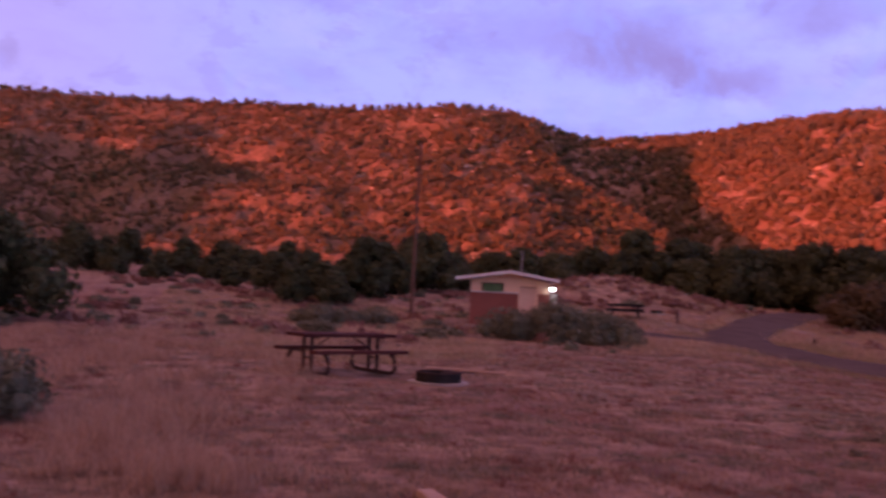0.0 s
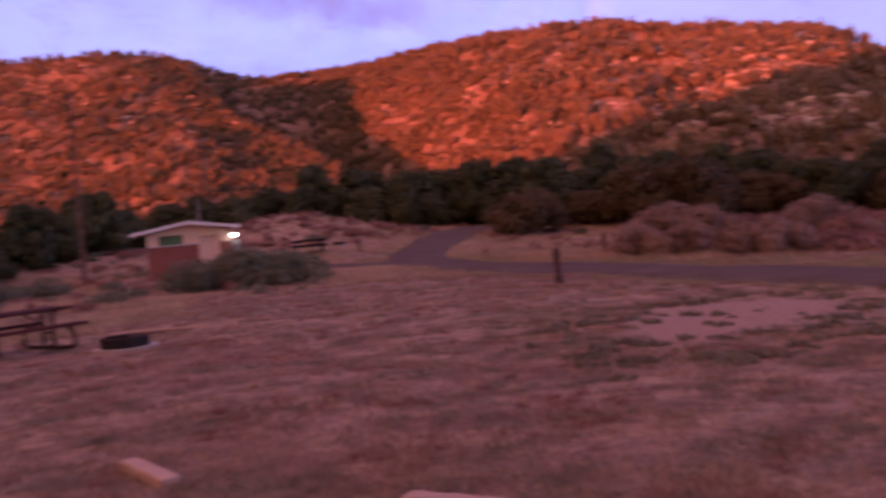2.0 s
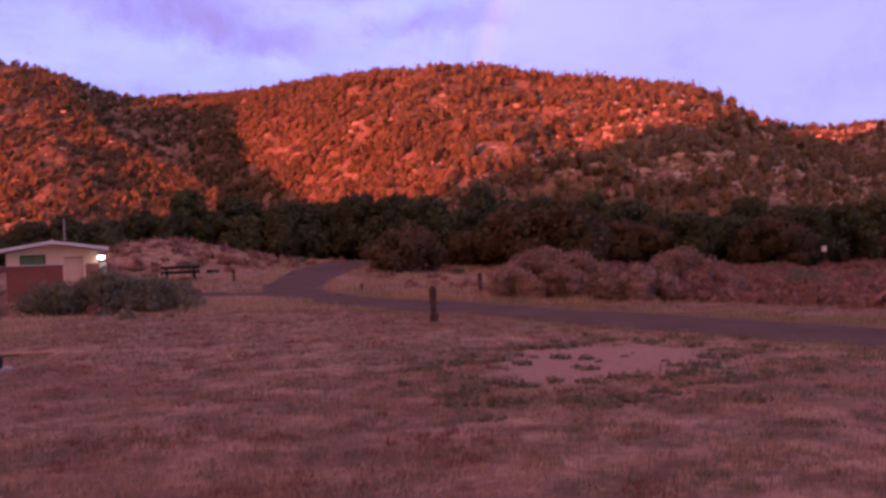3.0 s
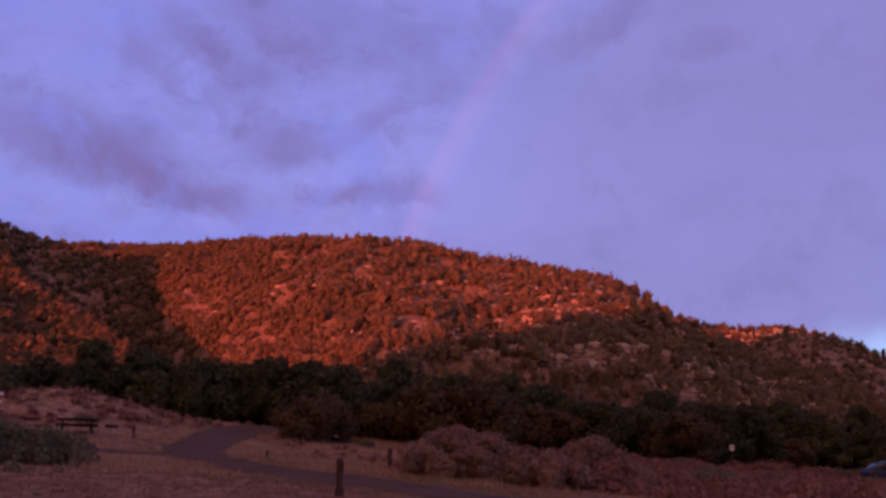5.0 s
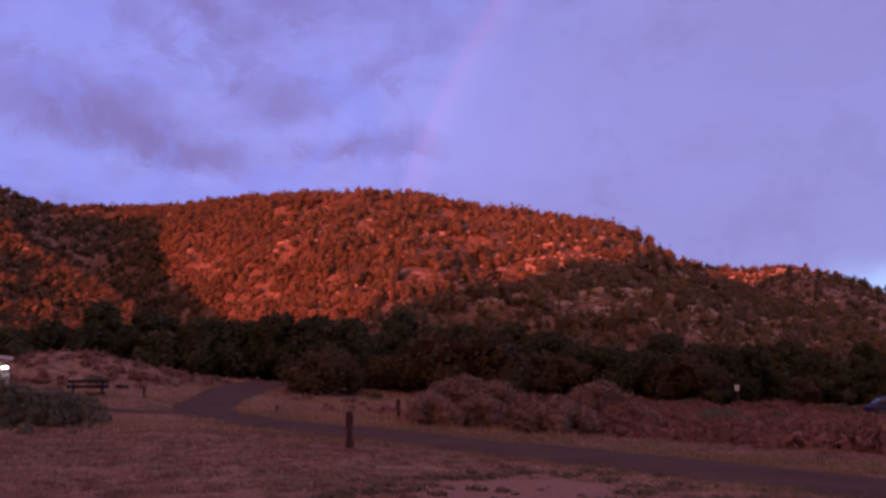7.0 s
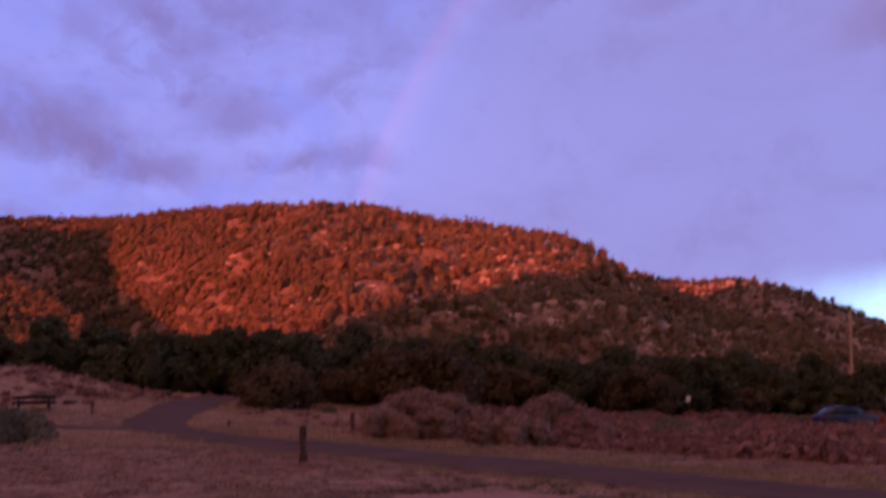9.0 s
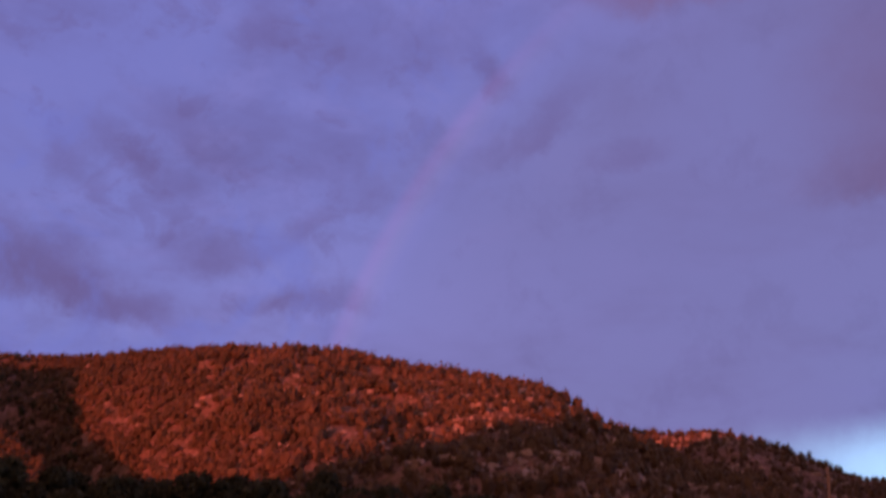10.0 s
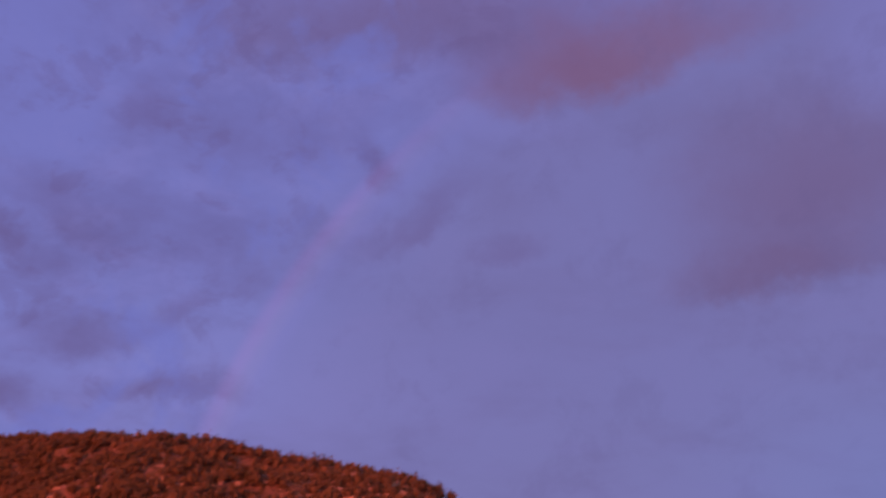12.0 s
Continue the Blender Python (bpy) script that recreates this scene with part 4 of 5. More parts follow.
def build_restroom():
    """Small block restroom: brown below, beige stucco above, low gable roof; front faces -y."""
    x, y = at_heading(4.55, 48.6)
    b = empty("restroom_building", pose(x, y, ground_at(x, y) - 0.05, 0, 0, -4.5),
              "small campground restroom, red-brown block below and beige above, pale gable roof", "building")
    wd, dp, ht = 4.05, 3.6, 2.45
    part("floor_slab", box(wd + 0.3, dp + 0.3, 0.2, (0, dp / 2, 0.05), 0.02), M["concrete"], b, "grey concrete slab")
    dx0, dx1 = 0.45, 1.45           # doorway
    low, up = 1.76, 2.42

    def gable(y0, y1, rise=0.42):
        bm = bmesh.new()
        ring = [(-wd / 2, ht), (wd / 2, ht), (0, ht + rise)]
        a = [bm.verts.new((px, y0, pz)) for px, pz in ring]
        c = [bm.verts.new((px, y1, pz)) for px, pz in ring]
        bm.faces.new(a)
        bm.faces.new(c[::-1])
        for i in range(3):
            bm.faces.new((a[i], c[i], c[(i + 1) % 3], a[(i + 1) % 3]))
        bmesh.ops.recalc_face_normals(bm, faces=bm.faces)
        return bm

    # front wall, in pieces round the window and the doorway
    wx0, wx1, wz0, wz1 = -1.40, -0.34, 1.86, 2.32
    part("front_wall", box(dx0 + wd / 2, 0.2, low, (-(wd / 2 - dx0) / 2, 0.1, low / 2 + 0.1), 0.012), M["brown"], b, "red-brown painted block wall")
    part("front_wall", box(wd / 2 - dx1, 0.2, low, ((wd / 2 + dx1) / 2, 0.1, low / 2 + 0.1), 0.012), M["brown"], b)
    for x0, x1, z0, z1 in [(-wd / 2, wx0, low + 0.1, ht), (wx1, dx0, low + 0.1, ht), (wx0, wx1, wz1, ht), (wx0, wx1, low + 0.1, wz0), (dx1, wd / 2, low + 0.1, ht), (dx0, dx1, 2.2, ht)]:
        part("upper_wall", box(x1 - x0, 0.19, z1 - z0, ((x0 + x1) / 2, 0.105, (z0 + z1) / 2), 0.0), M["beige"], b, "beige stucco band")
    part("ledge", box(dx0 + wd / 2 + 0.02, 0.05, 0.045, (-(wd / 2 - dx0) / 2, -0.02, low + 0.10), 0.008), M["roof"], b, "pale ledge strip")
    part("gable_end", gable(0.012, 0.18), M["beige"], b)
    part("gable_end", gable(dp - 0.18, dp - 0.012), M["beige"], b)
    for sx in (-1, 1):
        part("side_wall", box(0.2, dp - 0.4, low, (sx * (wd / 2 - 0.1), dp / 2, low / 2 + 0.1), 0.012), M["brown"], b)
        part("side_wall", box(0.19, dp - 0.4, ht - low - 0.1, (sx * (wd / 2 - 0.105), dp / 2, (ht + low + 0.1) / 2), 0.0), M["beige"], b)
    part("back_wall", box(wd, 0.2, ht - 0.1, (0, dp - 0.1, ht / 2 + 0.05), 0.012), M["brown"], b)
    # window, door
    win = part("window_frame", bars([([(wx0, -0.01, wz0), (wx1, -0.01, wz0)], 0.03, 1), ([(wx0, -0.01, wz1), (wx1, -0.01, wz1)], 0.03, 1),
                                     ([(wx0, -0.01, wz0), (wx0, -0.01, wz1)], 0.03, 1), ([(wx1, -0.01, wz0), (wx1, -0.01, wz1)], 0.03, 1)], 4), M["post"], b)
    part("pane", box(wx1 - wx0, 0.02, wz1 - wz0, ((wx0 + wx1) / 2, 0.06, (wz0 + wz1) / 2), 0.0), M["green"], win, "green translucent window panel")
    door = part("door", box(dx1 - dx0 - 0.12, 0.05, 2.06, ((dx0 + dx1) / 2 - 0.02, 0.1, 1.13), 0.008), M["door"], b, "tan door")
    part("door_handle", box(0.03, 0.05, 0.14, (dx0 + 0.16, 0.05, 1.1), 0.008), M["steel"], door)
    part("door_jamb", box(0.09, 0.24, 2.12, (dx1 - 0.045, 0.08, 1.16), 0.006), M["beige"], b)
    part("door_jamb", box(0.05, 0.24, 2.12, (dx0 + 0.025, 0.08, 1.16), 0.006), M["beige"], b)
    # roof: two slabs, pale fascia along the gable edges, ridge cap, vent pipe
    left, right, front_, back_ = -wd / 2 - 0.74, wd / 2 + 0.46, -0.75, dp + 0.5
    for x1, nm in ((left, "roof_slab"), (right, "roof_slab")):
        run, drop = abs(x1), abs(x1) * 0.155
        ang = math.atan2(drop, run)
        ln = math.hypot(run, drop)
        sx = 1 if x1 > 0 else -1
        part(nm, box(ln, back_ - front_, 0.09, (0, 0, 0), 0.01), M["roof"], b, "", pose(x1 / 2, (front_ + back_) / 2, ht + 0.49 - drop / 2, 0, sx * degrees(ang), 0))
        part("fascia", box(ln + 0.02, 0.04, 0.15, (0, 0, 0), 0.006), M["roof"], b, "pale fascia board", pose(x1 / 2, front_ - 0.023, ht + 0.47 - drop / 2, 0, sx * degrees(ang), 0))
    part("ridge_cap", box(0.10, back_ - front_ + 0.1, 0.10, (0, (front_ + back_) / 2 - 0.03, ht + 0.55), 0.02), M["roof"], b)
    part("vent_pipe", tube([(0.6, dp - 0.8, ht + 0.3), (0.6, dp - 0.8, ht + 1.75)], 0.034, 10), M["galv"], b, "thin vent pipe")
    # panel on posts added beside the corner, standing in for lamplit wall
    part("screen_panel", box(0.36, 0.06, 0.7, (wd / 2 + 0.24, 0.25, 1.55), 0.01), M["concrete"], b, "pale panel added for the lamplit patch at the corner")
    part("screen_post", tube([(wd / 2 + 0.42, 0.25, -0.05), (wd / 2 + 0.42, 0.25, 2.0)], 0.03, 8), M["steel"], b)
    part("screen_post", tube([(wd / 2 + 0.06, 0.25, -0.05), (wd / 2 + 0.06, 0.25, 2.0)], 0.03, 8), M["steel"], b)
    # wall lamp at the corner
    lamp = tagged(new("wall_lamp"), "bright white wall lamp under the restroom eave", "lamp")
    lamp.matrix_basis = b.matrix_basis @ pose(wd / 2 + 0.10, -0.14, 2.12)
    part("bracket", box(0.10, 0.16, 0.10, (-0.05, 0.08, 0.05), 0.015), M["steel"], lamp)
    part("housing", box(0.34, 0.2, 0.10, (0.06, 0, 0.12), 0.03), M["steel"], lamp)
    part("diffuser", box(0.30, 0.17, 0.13, (0.06, 0, 0.015), 0.04), M["glow"], lamp, "glowing white lens")
    return b


build_restroom()

# ---- picnic tables ----


def build_table(m, label, planks, steel, thick=0.06):
    t = empty("picnic_table", m, label, "picnic table", "picnic tables of the campground")
    for k in range(4):
        part("table_plank", box(2.06, 0.18, thick, (0, (k - 1.5) * 0.192, 0.765 - thick / 2), 0.008), planks, t)
    for s in (-1, 1):
        part("seat_plank", box(2.06, 0.27, thick, (0, s * 0.70, 0.475 - thick / 2), 0.008), planks, t)
    for s in (-1, 1):
        x = s * 0.74
        loop = [(0.62, 0.415), (0.71, 0.35), (0.775, 0.26), (0.79, 0.17), (0.755, 0.085), (0.66, 0.04), (0.5, 0.03)]
        pts = [(x, yy, zz) for yy, zz in loop] + [(x, -yy, zz) for yy, zz in loop[::-1]]
        part("leg_frame", tube(pts, 0.038, 8), steel, t, "bent rusty steel pipe frame")
        for q in (-1, 1):
            part("upright", tube([(x, q * 0.15, 0.03), (x, q * 0.15, 0.71)], 0.038, 8), steel, t)
            part("seat_bracket", tube([(x, q * 0.15, 0.41), (x, q * 0.78, 0.41)], 0.018, 6), steel, t)
        part("crossbar", tube([(x, -0.15, 0.30), (x, 0.15, 0.30)], 0.02, 6), steel, t)
        part("top_bracket", tube([(x, -0.37, 0.695), (x, 0.37, 0.695)], 0.02, 6), steel, t)
        part("brace", tube([(x, 0, 0.42), (s * 0.25, 0, 0.70)], 0.016, 6), steel, t)
    return t


build_table(pose(-1.76, 18.4, ground_at(-1.76, 18.4) + 0.025, 0, 0, 37), "dark brown plank picnic table on rusty bent pipe legs", M["planks"], M["steel"])
tx, ty = at_heading(11.45, 55.2)
build_table(pose(tx, ty, ground_at(tx, ty), 0, 0, -8), "dark heavy picnic table standing behind the sagebrush", M["charred"], M["charred"], 0.14)


def build_fire_ring(m, label):
    f = empty("fire_ring", m, label, "fire ring", "fire rings of the campground")

    def hoop(r0, r1, z0, z1, n=36):
        bm = bmesh.new()
        prof = [(r0, z0), (r1, z0), (r1, z1), (r0, z1)]
        rings = [[bm.verts.new((r * cos(2 * pi * k / n), r * sin(2 * pi * k / n), z)) for r, z in prof] for k in range(n)]
        for k in range(n):
            a, c = rings[k], rings[(k + 1) % n]
            for i in range(4):
                bm.faces.new((a[i], c[i], c[(i + 1) % 4], a[(i + 1) % 4]))
        bmesh.ops.recalc_face_normals(bm, faces=bm.faces)
        return bm

    part("concrete_pad", hoop(0.38, 0.56, -0.1, 0.04), M["concrete"], f, "pale concrete pad round the ring")
    part("steel_band", hoop(0.395, 0.415, 0.0, 0.21), M["charred"], f, "soot-black steel band")
    part("rim", hoop(0.385, 0.425, 0.20, 0.222), M["steel"], f)
    bm = bmesh.new()
    bmesh.ops.create_cone(bm, cap_ends=True, segments=24, radius1=0.40, radius2=0.30, depth=0.08)
    bmesh.ops.translate(bm, vec=(0, 0, 0.04), verts=bm.verts)
    part("ash_bed", bm, M["charred"], f, "black ash and charcoal")
    part("grate_handle", tube([(0.40, 0.05, 0.215), (0.72, 0.10, 0.21)], 0.012, 6), M["steel"], f)
    for k in range(7):
        yy = -0.27 + k * 0.05
        part("grate_bar", tube([(0.05, yy, 0.222), (0.40, yy, 0.222)], 0.007, 5), M["steel"], f)
    return f


build_fire_ring(pose(0.14, 17.35, ground_at(0.14, 17.35), 0, 0, 10), "low black steel fire ring on a pale concrete pad")
tx, ty = at_heading(13.3, 66.0)
build_fire_ring(pose(tx, ty, ground_at(tx, ty), 0, 0, 40), "small dark fire ring far across the meadow")

# ---- timbers and logs ----


def build_timber(m, length, wide, high, mat, label, name):
    bm = bmesh.new()
    bmesh.ops.create_cube(bm, size=1)
    bmesh.ops.scale(bm, vec=(length, wide, high), verts=bm.verts)
    bmesh.ops.subdivide_edges(bm, edges=[e for e in bm.edges if abs(e.verts[0].co.x - e.verts[1].co.x) > 0.1], cuts=9)
    bmesh.ops.bevel(bm, geom=bm.edges[:], offset=0.012, segments=1, affect="EDGES")
    for v in bm.verts:
        v.co += noise.noise_vector(v.co * 5.0) * 0.012
    bmesh.ops.translate(bm, vec=(0, 0, high / 2 - 0.03), verts=bm.verts)
    ob = part(name, bm, mat)
    ob.matrix_basis = m
    return tagged(ob, label, "timber")


build_timber(pose(0.13, 7.14, ground_at(0.13, 7.14), 0, 0, -72), 0.86, 0.15, 0.10, M["timber"], "weathered pinkish timber wheel stop lying in the grass", "timber_stop")
build_timber(pose(1.80, 4.96, ground_at(1.80, 4.96), 0, 0, -51), 0.9, 0.16, 0.10, M["timber"], "weathered pinkish timber wheel stop beside trodden soil", "timber_stop")
lx, ly = 0.95, 19.6
log = part("fallen_log", tube([(-1.15, 0.0, 0.05), (-0.4, 0.04, 0.055), (0.4, -0.02, 0.05), (1.2, 0.0, 0.04)], 0.04, 9, 0.7), M["timber"])
log.matrix_basis = pose(lx, ly, ground_at(lx, ly), 0, 0, -21)
tagged(log, "thin weathered log on the grass behind the fire ring", "log")

# ---- posts, signs, poles ----


def build_post(x, y, height, wide, label, lean=0.0):
    p = empty("marker_post", pose(x, y, ground_at(x, y) - 0.05, 0, lean, 8), label, "post", "wooden marker posts")
    part("shaft", box(wide * 0.8, wide * 0.8, height, (0, 0, height / 2), 0.012), M["post"], p)
    part("collar", box(wide, wide, height * 0.42, (-wide * 0.05, 0, height * 0.78), 0.014), M["post"], p, "thicker weathered top block")
    part("footing", box(wide * 1.35, wide * 1.25, height * 0.30, (wide * 0.1, 0, height * 0.14), 0.03), M["post"], p, "thick dark base")
    part("cap", box(wide * 0.8, wide * 0.8, 0.03, (0, 0, height + 0.012), 0.01), M["post"], p)
    part("plate", box(wide * 0.72, 0.008, 0.14, (0, -wide / 2 - 0.006, height - 0.16), 0.002), M["steel"], p, "small dark plate")
    return p


px, py = 10.5, 21.2
build_post(px, py, 0.92, 0.14, "stout brown wooden marker post at the road edge")
for az, r0, h, wdt, lab in [(29.25, 46.0, 0.9, 0.16, "brown wooden post beside dry brush"), (22.05, 49.0, 0.45, 0.1, "short dark post in the far grass"), (14.5, 57.0, 0.75, 0.12, "thin brown post near the asphalt spur")]:
    x, y = at_heading(az, r0)
    build_post(x, y, h, wdt, lab)


def build_sign(az, r0, wide, high, top, mat, label):
    x, y = at_heading(az, r0)
    z = ground_at(x, y)
    s = empty("sign", pose(x, y, z, 0, 0, -az), label, "sign")
    part("sign_post", box(0.08, 0.08, top + 0.1, (0, 0.05, top / 2 - 0.05), 0.01), M["post"], s)
    part("sign_panel", box(wide, 0.025, high, (0, -0.005, top - high / 2), 0.004), mat, s)
    for k in range(3):
        part("bar", box(wide * 0.6, 0.006, high * 0.08, (0, -0.022, top - high * (0.25 + 0.22 * k)), 0.0), M["steel"], s, "unreadable dark line")
    return s


build_sign(49.08, 78.0, 0.32, 0.42, 1.95, M["white"], "small white sign on a post before dark trees")
build_sign(45.8, 84.0, 0.42, 0.5, 1.6, M["concrete"], "small grey sign on a post in brush")


def build_pole(az, r0, height, radius, mat, lean, label, arm):
    x, y = at_heading(az, r0)
    p = empty("utility_pole", pose(x, y, ground_at(x, y) - 0.3, 0, lean, -az), label, "utility pole", "utility poles")
    part("shaft", tube([(0, 0, 0), (0.01, 0, height * 0.4), (0, 0, height)], radius, 12, 0.62), mat, p)
    if arm:
        part("insulator_pin", tube([(0, 0, height - 0.02), (0, 0, height + 0.22)], 0.03, 8), M["steel"], p)
        part("transformer_bracket", box(0.12, 0.25, 0.3, (0, -0.16, height - 1.1), 0.02), M["steel"], p)
    return p


build_pole(-1.38, 56.0, 10.6, 0.14, M["oldpole"], 0.6, "tall dark brown utility pole at the meadow edge", True)
build_pole(57.82, 100.0, 10.8, 0.2, M["pole"], 2.5, "utility pole rising out of trees, sunlight put into its orange-brown colour", False)

# ---- parked vehicles far off ----


def loft(sections, mat, name, parent, label=""):
    """A closed skin through rings of equal point count."""
    bm = bmesh.new()
    rings = [[bm.verts.new(p) for p in s] for s in sections]
    n = len(rings[0])
    for a, c in zip(rings, rings[1:]):
        for k in range(n):
            bm.faces.new((a[k], a[(k + 1) % n], c[(k + 1) % n], c[k]))
    bm.faces.new(rings[0][::-1])
    bm.faces.new(rings[-1])
    bmesh.ops.recalc_face_normals(bm, faces=bm.faces)
    for f in bm.faces:
        f.smooth = True
    return part(name, bm, mat, parent, label)


def ring(x, half, z0, z1, r=0.12):
    return [(x, -half, z0 + r), (x, -half + r, z0), (x, half - r, z0), (x, half, z0 + r), (x, half, z1 - r), (x, half - r, z1), (x, -half + r, z1), (x, -half, z1 - r)]


def add_wheels(car, xs, half, rad):
    for x in xs:
        for s in (-1, 1):
            bm = bmesh.new()
            bmesh.ops.create_cone(bm, cap_ends=True, segments=20, radius1=rad, radius2=rad, depth=0.2)
            bmesh.ops.bevel(bm, geom=bm.edges[:], offset=0.03, segments=2, affect="EDGES")
            wheel = part("wheel", bm, M["charred"], car, "black tyre", pose(x, s * (half - 0.08), rad, 90, 0, 0))
            bm = bmesh.new()
            bmesh.ops.create_cone(bm, cap_ends=True, segments=16, radius1=rad * 0.6, radius2=rad * 0.5, depth=0.22)
            part("rim", bm, M["roof"], wheel)


def build_sedan(m, paint, label):
    c = empty("car", m, label, "car")
    loft([ring(-2.15, 0.6, 0.45, 0.78), ring(-2.05, 0.8, 0.3, 0.9), ring(-1.2, 0.87, 0.24, 0.96), ring(0.9, 0.88, 0.24, 0.95), ring(1.9, 0.82, 0.28, 0.82), ring(2.15, 0.62, 0.38, 0.68)], paint, "body", c)
    loft([ring(-1.75, 0.62, 0.86, 0.98, 0.05), ring(-1.1, 0.66, 0.86, 1.36, 0.1), ring(-0.2, 0.68, 0.86, 1.44, 0.1), ring(0.4, 0.66, 0.86, 1.40, 0.1), ring(1.15, 0.6, 0.86, 0.98, 0.05)], M["glass"], "cabin", c, "dark glazed cabin")
    loft([ring(-1.05, 0.60, 1.36, 1.41, 0.02), ring(-0.2, 0.63, 1.42, 1.475, 0.02), ring(0.4, 0.60, 1.38, 1.43, 0.02)], paint, "roof", c)
    add_wheels(c, (-1.3, 1.3), 0.88, 0.31)
    for s in (-1, 1):
        part("tail_light", box(0.06, 0.28, 0.13, (-2.13, s * 0.52, 0.72), 0.015), M["red"], c, "red tail light")
        part("headlight", box(0.08, 0.26, 0.12, (2.08, s * 0.52, 0.62), 0.02), M["white"], c)
        part("mirror", box(0.1, 0.14, 0.1, (0.75, s * 0.93, 0.98), 0.02), paint, c)
    return c


cx, cy = at_heading(57.45, 69.0)
build_sedan(pose(cx, cy, ground_at(cx, cy), 0, 0, -57 + 38), M["blue"], "dark blue sedan parked beyond the brush")
bx, by = at_heading(59.15, 72.0)
tote = empty("storage_tote", pose(bx, by, ground_at(bx, by), 0, 0, -50), "red plastic storage tote standing beside the parked car", "tote")
part("bin", box(0.7, 0.5, 0.72, (0, 0, 0.36), 0.04), M["red"], tote)
part("lid", box(0.75, 0.55, 0.06, (0, 0, 0.75), 0.02), M["red"], tote)
vx, vy = at_heading(61.6, 76.0)
van = empty("camper_van", pose(vx, vy, ground_at(vx, vy), 0, 0, -61.4 + 8), "white camper van parked by the trees", "van")
loft([ring(-2.6, 0.9, 0.5, 2.2, 0.15), ring(-2.5, 0.98, 0.38, 2.4, 0.2), ring(0.9, 1.0, 0.36, 2.45, 0.2), ring(1.6, 0.98, 0.36, 2.1, 0.2), ring(2.1, 0.95, 0.36, 1.3, 0.15), ring(2.6, 0.85, 0.42, 1.05, 0.15)], M["white"], "body", van)
part("side_window", box(1.1, 0.03, 0.5, (-0.9, -0.995, 1.65), 0.02), M["glass"], van, "dark side window")
part("windscreen", box(0.05, 1.5, 0.62, (1.83, 0, 1.72), 0.02, (0, -33, 0)), M["glass"], van)
part("skirt", box(3.2, 0.03, 0.35, (-0.2, -1.0, 0.56), 0.02), M["charred"], van, "dark lower skirt")
add_wheels(van, (-1.6, 1.6), 0.98, 0.34)

# ---- grass and low weeds ----


def on_road(x, y):
    """True where asphalt lies."""
    line = np.interp(y, [-60, 9, 20, 32, 41, 49, 56, 62, 67, 72.5, 79, 85], [13.6, 13.8, 13.9, 13.6, 14.1, 15.8, 18.5, 21.4, 24.6, 28.2, 33, 38])
    spur = np.interp(x, [6.6, 9.5, 12.6, 14.6], [51.5, 50.3, 47.2, 44.0])
    return (np.abs(x - line) < 1.75 + 0.35 * waves(x, y, 2.0, 99, 2)) | (x > 7) & (x < 15) & (y - spur < 1.9 + 0.4 * waves(x, y, 2.0, 98, 2)) & (y - spur > -6)


def bare(x, y):
    """0 to 1: how bare the soil is (the worn parking pad)."""
    a = (x - PAD[0]) * 0.74 + (y - PAD[1]) * 0.67
    b = -(x - PAD[0]) * 0.67 + (y - PAD[1]) * 0.74
    return 1 - soft_step(np.hypot(a / PAD[2], b / PAD[3]) + 0.22 * waves(x, y, 2.2, 77, 3), 0.75, 1.15)


def blades(name, x, y, per, high, wide, mat, label, seed, spread=0.10, lean=0.45):
    """Tufts of single blades, each a narrow triangle bent over."""
    r = np.random.default_rng(seed)
    n = len(x)
    z = ground_z(x, y)
    bx = np.repeat(x, per) + r.normal(0, 1, n * per) * np.repeat(spread, per)
    by = np.repeat(y, per) + r.normal(0, 1, n * per) * np.repeat(spread, per)
    bz = np.repeat(z, per) - 0.01
    h = np.repeat(high, per) * r.uniform(0.45, 1.15, n * per)
    a, l = r.uniform(0, 2 * pi, n * per), np.abs(r.normal(0, lean, n * per))
    wv = np.repeat(wide, per) * 0.5
    ca, sa = np.cos(a), np.sin(a)
    p0 = np.stack([bx - sa * wv, by + ca * wv, bz], 1)
    p1 = np.stack([bx + sa * wv, by - ca * wv, bz], 1)
    p2 = np.stack([bx + ca * h * l, by + sa * h * l, bz + h * np.sqrt(np.clip(1 - (l * 0.7) ** 2, 0.15, 1))], 1)
    verts = np.stack([p0, p1, p2], 1).reshape(-1, 3)
    ob = mesh_object(name, verts.tolist(), np.arange(3 * n * per).reshape(-1, 3).tolist(), mat)
    return tagged(ob, label, "grass", kind="stuff")


def scatter(count, az0, az1, r0, r1, seed, power=1.6):
    r = np.random.default_rng(seed)
    az = np.radians(r.uniform(az0, az1, count))
    d = r0 + (r1 - r0) * r.random(count) ** power
    return np.sin(az) * d, np.cos(az) * d, d, r


x, y, d, r = scatter(52000, -32, 62, 4.2, 60, 301)
camp = np.hypot((x + 1.6) / 2.6, (y - 17.6) / 2.6) < 1
ok = (r.random(len(x)) > bare(x, y) * 1.1) & ~camp & ~on_road(x, y) & (r.random(len(x)) < (0.55 + 0.45 * waves(x, y, 3.5, 302, 3)) * (1 - 0.5 * soft_step(x, 1, 6) * soft_step(-y, -22, -12)))
x, y, d = x[ok], y[ok], d[ok]
blades("dry_grass", x, y, 7, 0.035 + 0.0045 * d ** 0.8 + 0.05 * r.random(len(x)) ** 2, 0.005 + 0.0006 * d, M["straw"], "short dry reddish straw grass over the meadow", 303, 0.05 + 0.004 * d)
x, y, d, r = scatter(3600, -30, -7, 7.5, 30, 311, 1.2)
